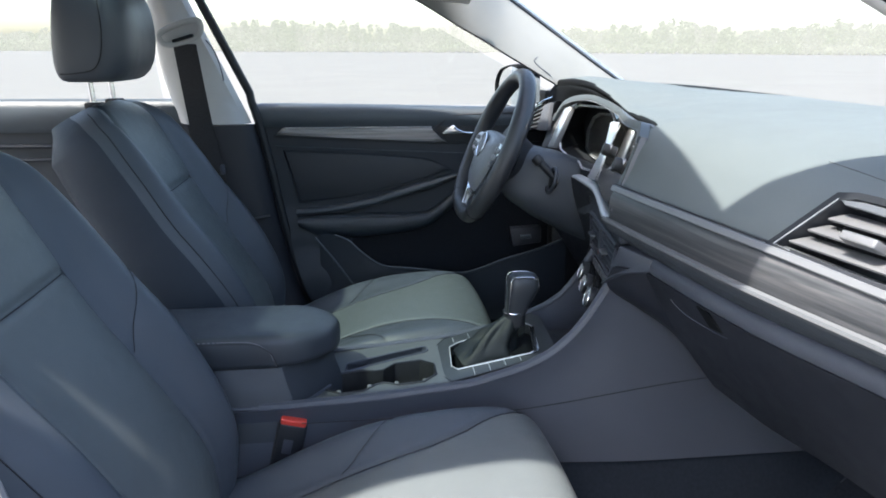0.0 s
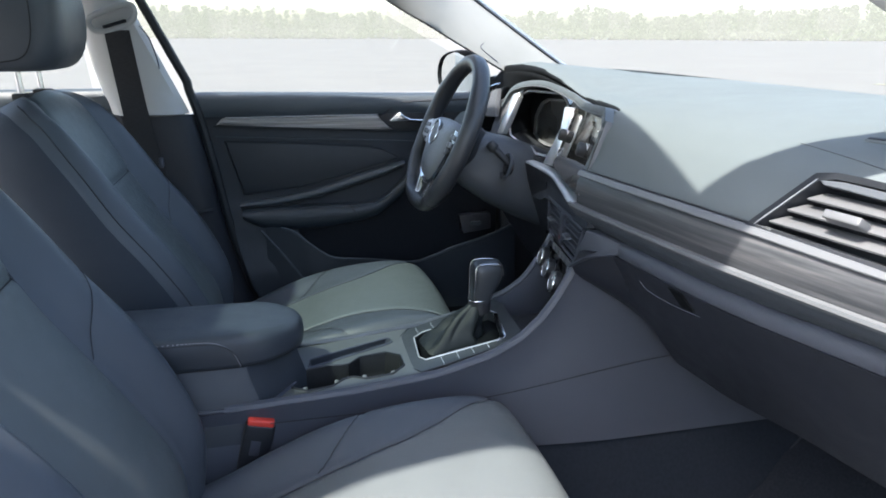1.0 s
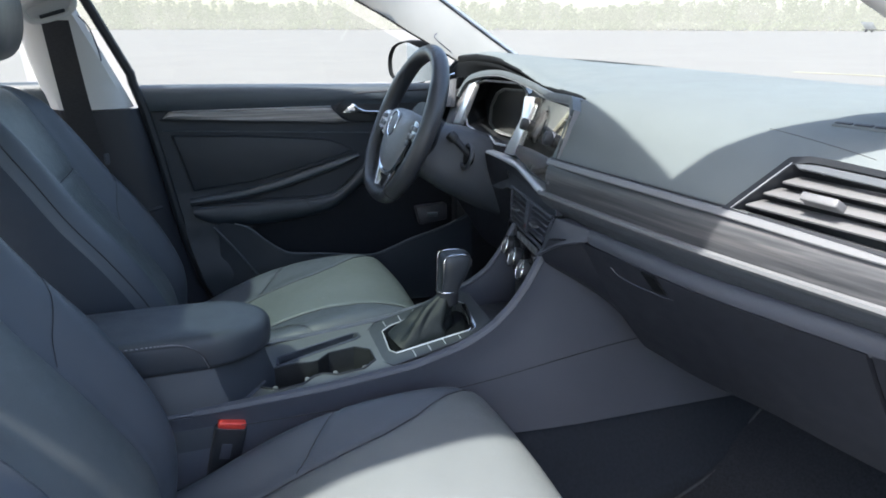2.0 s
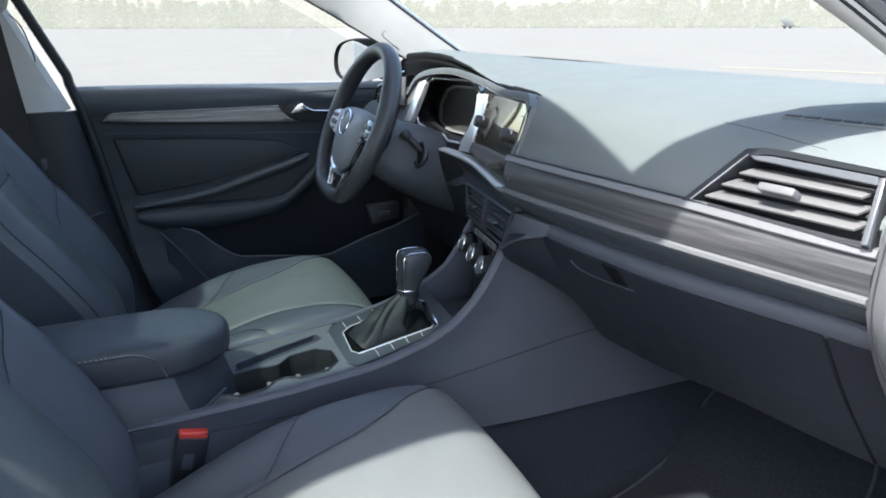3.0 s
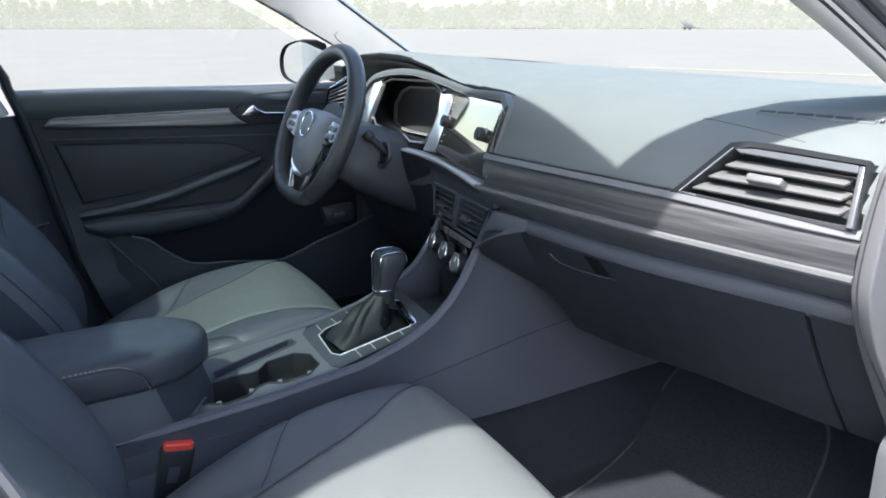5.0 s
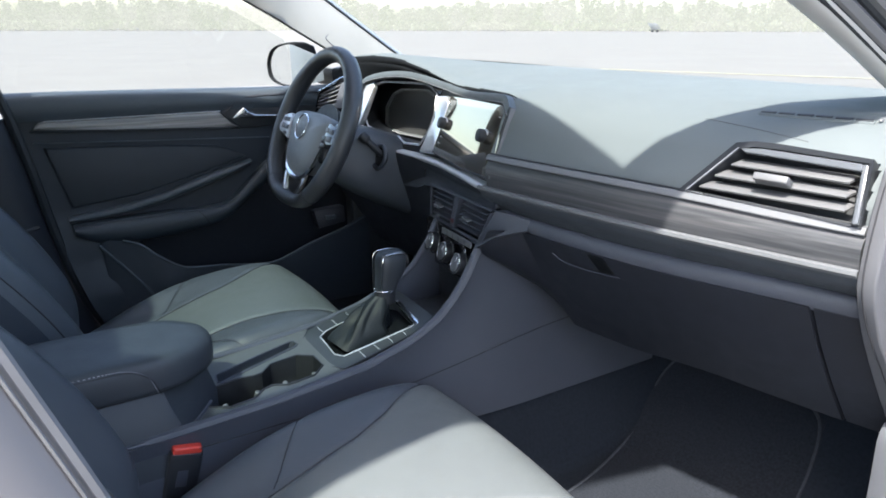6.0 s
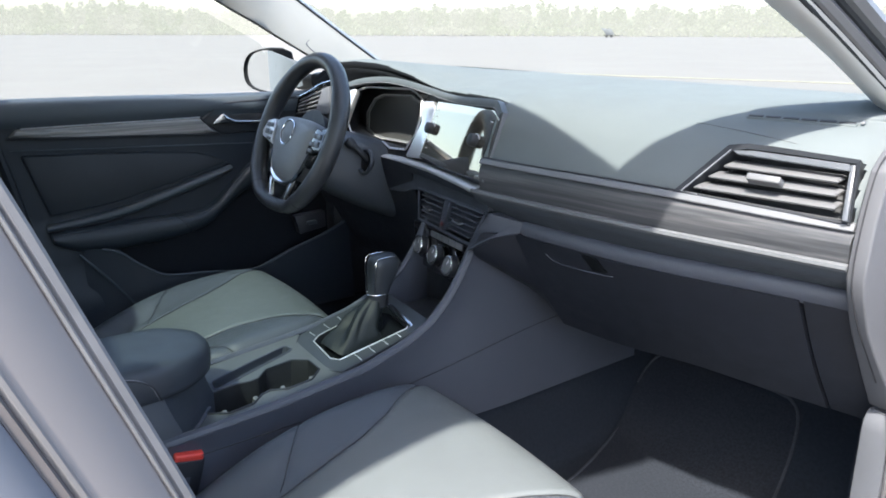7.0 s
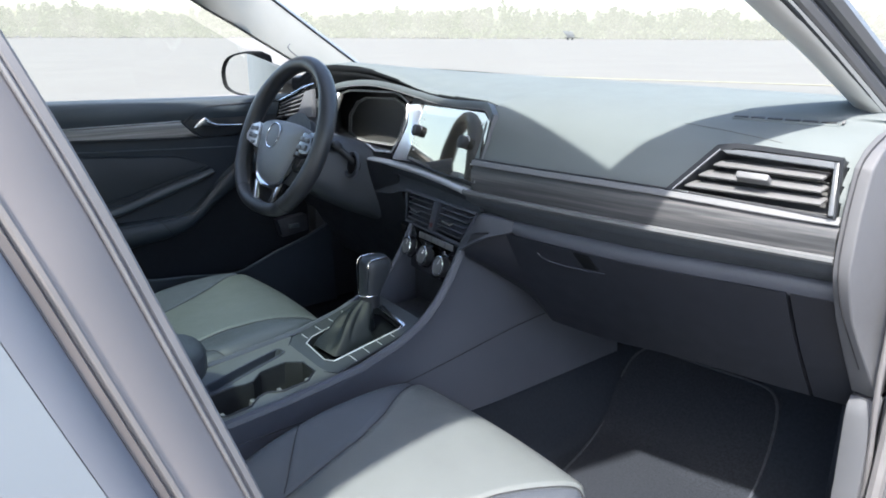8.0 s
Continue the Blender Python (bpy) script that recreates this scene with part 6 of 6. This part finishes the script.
part("pocket_recess", sheet(hollow, steps(0.07, 0.66, 30), steps(0, 1, 6)), POCKET, door, "near-black sheet for the shade in the door pocket")
part("pocket_fold", tube(spline([(-0.664, 0.000, 0.660), (-0.658, 0.048, 0.599), (-0.652, 0.104, 0.518), (-0.648, 0.130, 0.47)], 20), 0.0030, 8), PADDOOR, door)
part("switch_plate", slab([(-0.662, 0.535, 0.672), (-0.655, 0.545, 0.622), (-0.655, 0.625, 0.632), (-0.662, 0.625, 0.676)], (-0.03, 0, 0), 0.004), LOWER, door)
part("switch", box(-0.662, -0.650, 0.565, 0.595, 0.645, 0.656, 0.002), PADDOOR, door, "small grey switch")
part("front_cover", box(-0.76, -0.68, 0.66, 1.05, 0.40, 0.93, 0.01), BLACK, door)
edge = [(-0.712, door_edge(z) - 0.006, z) for z in steps(0.44, 1.02, 30)] + [(-0.716 + 0.29 * (z - 1.02), -0.145 - 0.42 * (z - 1.02), z) for z in steps(1.04, 1.33, 12)]
part("door_seal", tube(edge, 0.011, 8), RUBBER, door, "black rubber door seal")
pane = sheet(lambda u, v: (-0.752 + 0.40 * v * 0.32, (-0.15 - 0.13 * v) * (1 - u) + (0.72 - 0.62 * v) * u, 1.005 + 0.32 * v), steps(0, 1, 10), steps(0, 1, 8))
part("window_pane", pane, WINDOW, door, "clear side window glass")


# ---- far rear door and centre pillar ----
rear = thing("rear_door", "dark closed rear door behind the driver seat", "car door", (-0.73, -0.8, 0.4))
part("panel", sheet(lambda y, v: (-0.735 - 0.01 * v, y, 0.40 + 0.60 * v), steps(-1.25, -0.30, 16), steps(0, 1, 12), 0.05, (-1, 0, 0)), DOORSKIN, rear)
up = []
for y in steps(-1.25, -0.32, 24):
    up.append([(-0.750, y, 1.022), (-0.735, y, 1.024), (-0.722, y, 1.016), (-0.716, y, 1.000), (-0.717, y, 0.952), (-0.722, y, 0.940), (-0.750, y, 0.940)])
part("upper_roll", loft(up), PADDOOR, rear, "padded upper door roll", 60)
for z in (0.905, 0.870):
    part("ridge", tube([(-0.722, y, z) for y in steps(-1.2, -0.32, 12)], 0.006, 6), DOORSKIN, rear)
part("window_pane", sheet(lambda u, v: (-0.752 + 0.128 * v, -1.2 + 0.82 * u, 1.015 + 0.31 * v), steps(0, 1, 8), steps(0, 1, 6)), WINDOW, rear, "clear rear side window glass")


def build_centre_pillar(s, name, label):
    """Pillar between the side doors, s = -1 beside the driver."""
    def fr(z):
        return -0.150 - 0.40 * (z - 0.96) if z > 0.96 else door_edge(z) - 0.012
    def bk(z):
        return at([(0.40, -0.26), (0.72, -0.30), (0.966, -0.340), (1.10, -0.368), (1.36, -0.385)], z)
    def xo(z):
        return -0.690 + 0.24 * max(0, z - 0.99)
    def section(z0, z1, n):
        rings = []
        for z in steps(z0, z1, n):
            a, b, x = fr(z) - 0.004, bk(z), xo(z)
            rings.append([(s * -(x - 0.03), a, z), (s * -(x + 0.000), a - 0.010, z), (s * -(x + 0.016), a - 0.045, z), (s * -(x + 0.020), (a + b) / 2, z), (s * -(x + 0.012), b + 0.03, z), (s * -(x - 0.035), b, z)])
        return loft(rings)
    top = setting(name, section(0.963, 1.36, 14), PILLAR, label, "pillar", 50)
    low = part("lower_cover", section(0.40, 0.960, 16), LOWER, top, "dark lower pillar cover", 50)
    return top


bp = build_centre_pillar(-1, "pillar_centre_left", "light grey centre pillar trim with dark lower cover")
part("cover_step", tube([(-0.665, -0.115, 0.722), (-0.655, -0.16, 0.716), (-0.655, -0.20, 0.715)], 0.005, 6), LOWER, bp)
# Slot drawn as a darker bar; its shadow is in the colour.
part("groove", tube(spline([(-0.606, -0.232, 1.170), (-0.612, -0.215, 1.145), (-0.628, -0.205, 1.10), (-0.636, -0.203, 1.074)], 16), 0.0016, 6), SIDE, bp, "dark line for the shadow in the belt height adjuster's slot")


def build_belt():
    th = thing("seat_belt", "black webbing seat belt hanging from a grey pillar guide", "seat belt", (-0.62, -0.26, 0.9))
    path = spline([(-0.565, -0.272, 1.160), (-0.600, -0.268, 1.05), (-0.628, -0.262, 0.95), (-0.635, -0.245, 0.84), (-0.630, -0.22, 0.70), (-0.60, -0.19, 0.56)], 30)
    rings = []
    for k, p in enumerate(path):
        f = k / 29
        w = Vector((0.004, 0.027 + 0.005 * f, 0.0))
        n = Vector((0.0012, 0, 0))
        rings.append([p - w - n, p + w - n, p + w + n, p - w + n])
    part("webbing", loft(rings), BELT, th, "flat black webbing")
    g = [(-0.566, -0.318, 1.150), (-0.560, -0.330, 1.172), (-0.556, -0.300, 1.190), (-0.553, -0.250, 1.206), (-0.551, -0.232, 1.200), (-0.556, -0.236, 1.176), (-0.562, -0.270, 1.158)]
    mid = Vector((-0.556, -0.279, 1.186))
    loop = spline([mid + (Vector(p) - Vector((-0.556, -0.282, 1.178))) * 0.98 for p in g], 40, True)
    part("guide", tube(loop, 0.0062, 10, True, 1.1), PILLAR, th, "light grey belt guide loop", 60)
    part("guide_plate", slab([p + Vector((-0.012, 0, 0)) for p in loop[::2]], (-0.012, 0, 0), 0.002), PILLAR, th, "light grey guide plate")
    part("guide_slot", tube([(-0.556, -0.296, 1.166), (-0.550, -0.248, 1.180)], 0.0040, 6), RUBBER, th)
    part("anchor", box(-0.60, -0.589, -0.220, -0.209, 0.848, 0.872, 0.003), SIDE, th, "small metal clip")


build_belt()


# ---- near side: centre pillar and rear door edge past which the camera drifts ----
def build_near_pillar():
    L = [(0.740, -0.1375, 0.905), (0.740, -0.178, 1.025), (0.738, -0.200, 1.090), (0.728, -0.226, 1.160), (0.68, -0.285, 1.32)]
    lo = [(0.755, -0.03, 0.50), (0.752, -0.07, 0.66), (0.748, -0.105, 0.80)]
    P = spline(lo + L, 50)
    def band(d0, d1, lift=0.0016):
        rings = []
        for p in P:
            a, b = p + Vector(d0), p + Vector(d1)
            m = (a + b) / 2 + Vector((0.0022, 0.0015, 0))
            k = Vector((-0.02, -0.02, 0))
            rings.append([a, a.lerp(b, 0.12) + Vector((lift, lift, 0)), m, a.lerp(b, 0.88) + Vector((lift, lift, 0)), b, b + k, a + k])
        return loft(rings)
    ob = setting("pillar_centre_right", band((0.004, -0.004, 0), (0.0372, -0.0332, 0)), JAMB, "grey painted centre pillar face in sunlight", "pillar", 60)
    part("edge_seal", tube([p + Vector((0.001, 0.000, 0)) for p in P], 0.0045, 8), JAMBSEAL, ob, "grey rubber edge seal")
    part("face_groove", tube([p + Vector((0.0085, -0.0035, 0)) for p in P], 0.0012, 6), JAMBSEAL, ob)
    part("rear_seal", tube([p + Vector((0.0382, -0.0345, 0)) for p in P], 0.0026, 8), BEIGESEAL, ob, "brownish rubber seal")
    part("gap_lining", band((0.0395, -0.0365, 0), (0.0442, -0.0412, 0), 0), GAPLINING, ob, "dark gap to the rear door")
    # The edge's shade is put into this darker copy of the paint.
    part("door_edge", band((0.0445, -0.0416, 0), (0.0580, -0.0568, 0), 0.001), DOOREDGE, ob, "rear door edge with shade in its colour")
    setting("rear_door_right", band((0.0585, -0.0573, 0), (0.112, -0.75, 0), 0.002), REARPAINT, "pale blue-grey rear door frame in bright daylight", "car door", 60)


build_near_pillar()


def build_right_jamb():
    """Hinge pillar, sill and seals at the open passenger doorway."""
    pts = [(0.735, 0.724, 0.680), (0.735, 0.985, 0.680), (0.735, 1.05, 0.30), (0.735, 0.735, 0.30), (0.735, 0.724, 0.45), (0.735, 0.722, 0.54), (0.735, 0.717, 0.61), (0.735, 0.714, 0.655), (0.735, 0.716, 0.668)]
    jb = setting("jamb_right", slab(pts, (0.034, 0, 0), 0.0015, 2), JAMBPLASTIC, "pale grey kick panel below the dashboard end in sunlight", "door frame")
    part("seam_line", tube([(0.742, 0.7235, 0.6815), (0.767, 0.7235, 0.6800), (0.7685, 0.80, 0.678)], 0.0011, 6), CAP, jb)
    outer = slab([(0.770, 0.735, 1.06), (0.770, 1.10, 1.06), (0.770, 1.10, 0.25), (0.770, 0.745, 0.25), (0.770, 0.74, 0.66)], (0.06, 0.02, 0), 0.008, 3)
    part("hinge_pillar", outer, JAMBPLASTIC, jb, "painted hinge pillar")
    part("door_seal", tube(spline([(0.795, 0.735, 1.06), (0.792, 0.728, 0.90), (0.790, 0.725, 0.70), (0.788, 0.715, 0.50), (0.785, 0.66, 0.38), (0.785, 0.50, 0.345), (0.785, 0.0, 0.34)], 50), 0.010, 8), JAMBSEAL, jb, "grey door seal")
    part("inner_bead", tube(spline([(0.772, 0.722, 1.05), (0.773, 0.706, 0.90), (0.773, 0.701, 0.78), (0.773, 0.704, 0.70), (0.773, 0.722, 0.607), (0.773, 0.734, 0.526), (0.773, 0.738, 0.40)], 40), 0.004, 8), JAMBSEAL, jb)
    setting("sill_right", box(0.70, 0.86, -1.2, 1.05, 0.22, 0.345, 0.02, 3), JAMB, "painted door sill with a dark scuff edge", "door sill")


build_right_jamb()
part("cap_line", tube(spline([(0.7440, 0.654, 1.0475), (0.7425, 0.6205, 1.0320), (0.7410, 0.6025, 1.012), (0.7405, 0.5925, 0.960), (0.7405, 0.5905, 0.900), (0.7420, 0.6035, 0.858), (0.7445, 0.6270, 0.818), (0.7480, 0.6540, 0.780), (0.7520, 0.6840, 0.738)], 40), 0.0009, 6), SEAM, dash)


def build_mirror():
    th = thing("door_mirror", "dark door mirror with bright glass outside the driver window", "mirror", (-0.92, 0.60, 0.98))
    ax = Vector((-0.16, 0.985, 0.06)).normalized()         # from the glass towards the shell
    side = Vector((0.985, 0.16, 0)).normalized()
    c = Vector((-0.905, 0.570, 1.047))

    def put(u, v, d):
        return c + side * u + Vector((0, 0, v)) + ax * d

    def outline(k):
        """Round outer end, upright inner edge."""
        pts = [(0.040, 0.060), (-0.012, 0.057), (-0.066, 0.044), (-0.096, 0.018), (-0.103, -0.012), (-0.090, -0.040), (-0.045, -0.055), (0.010, -0.059), (0.038, -0.060), (0.046, -0.045), (0.050, 0.0), (0.048, 0.045)]
        return [(p.x * k, p.y * k) for p in spline([(u, v, 0) for u, v in pts], 48, True)]
    rings = [[put(u, v, d) for u, v in outline(k)] for d, k in ((0.004, 0.93), (-0.006, 0.98), (-0.004, 1.02), (0.012, 1.05), (0.045, 1.0), (0.075, 0.80), (0.092, 0.42))]
    part("shell", loft(rings), HOODBLACK, th, "dark mirror shell", 60)
    part("mirror_glass", slab([put(u, v, 0.001) for u, v in outline(0.945)], ax * 0.002, 0), MIRROR, th, "mirror glass full of bright sky")
    inner = [[put(0.0445, v, -0.0085), put(0.060, v * 0.97, -0.006), put(0.105, v * 0.72 - 0.006, 0.020), put(0.120, v * 0.55 - 0.010, 0.050)] for v in steps(-0.058, 0.058, 9)]
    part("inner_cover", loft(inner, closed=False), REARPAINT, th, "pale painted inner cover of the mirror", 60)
    part("foot", slab([(-0.83, 0.62, 1.025), (-0.75, 0.66, 1.02), (-0.75, 0.74, 0.995), (-0.80, 0.70, 0.985), (-0.85, 0.64, 0.995)], (0, 0, 0.022), 0.006), BLACK, th)


build_mirror()


def build_open_door():
    """The passenger door, swung wide open out of view, added to shade the footwell."""
    th = thing("passenger_door", "unseen passenger door swung wide open to shade the footwell, dark inner trim", "car door", (0.83, 0.80, 0.30))
    m = Matrix.Translation((0.845, 0.80, 0.0)) @ Euler((0, 0, radians(-14))).to_matrix().to_4x4()      # along x from the hinge
    part("outer_panel", turned(box(0.0, 1.02, 0.045, 0.075, 0.30, 0.985, 0.012, 2), m), PAINT, th, "painted outer skin")
    part("inner_trim", turned(box(0.02, 1.00, 0.0, 0.044, 0.32, 0.99, 0.014, 3), m), DOORSKIN, th, "dark soft inner panel")
    part("armrest", turned(box(0.18, 0.86, -0.055, -0.001, 0.66, 0.715, 0.018, 3), m), DOORSKIN, th)
    part("pocket", turned(box(0.10, 0.92, -0.045, -0.001, 0.40, 0.55, 0.016, 3), m), DOORSKIN, th)
    part("window_frame", turned(tube(spline([(0.05, 0.05, 0.99), (0.30, 0.05, 1.16), (0.52, 0.045, 1.27), (0.80, 0.04, 1.33), (0.98, 0.035, 1.32), (1.00, 0.045, 1.15), (1.01, 0.055, 0.99)], 40), 0.016, 8), m), BLACK, th, "black window frame")
    pane = sheet(lambda u, v: (0.05 + 0.93 * u, 0.05, 0.985 + v * at([(0.0, 0.0), (0.26, 0.165), (0.5, 0.275), (0.8, 0.335), (1.0, 0.33)], u)), steps(0.02, 1, 16), steps(0, 1, 4))
    part("window_pane", turned(pane, m), WINDOW, th, "clear side window glass")


build_open_door()
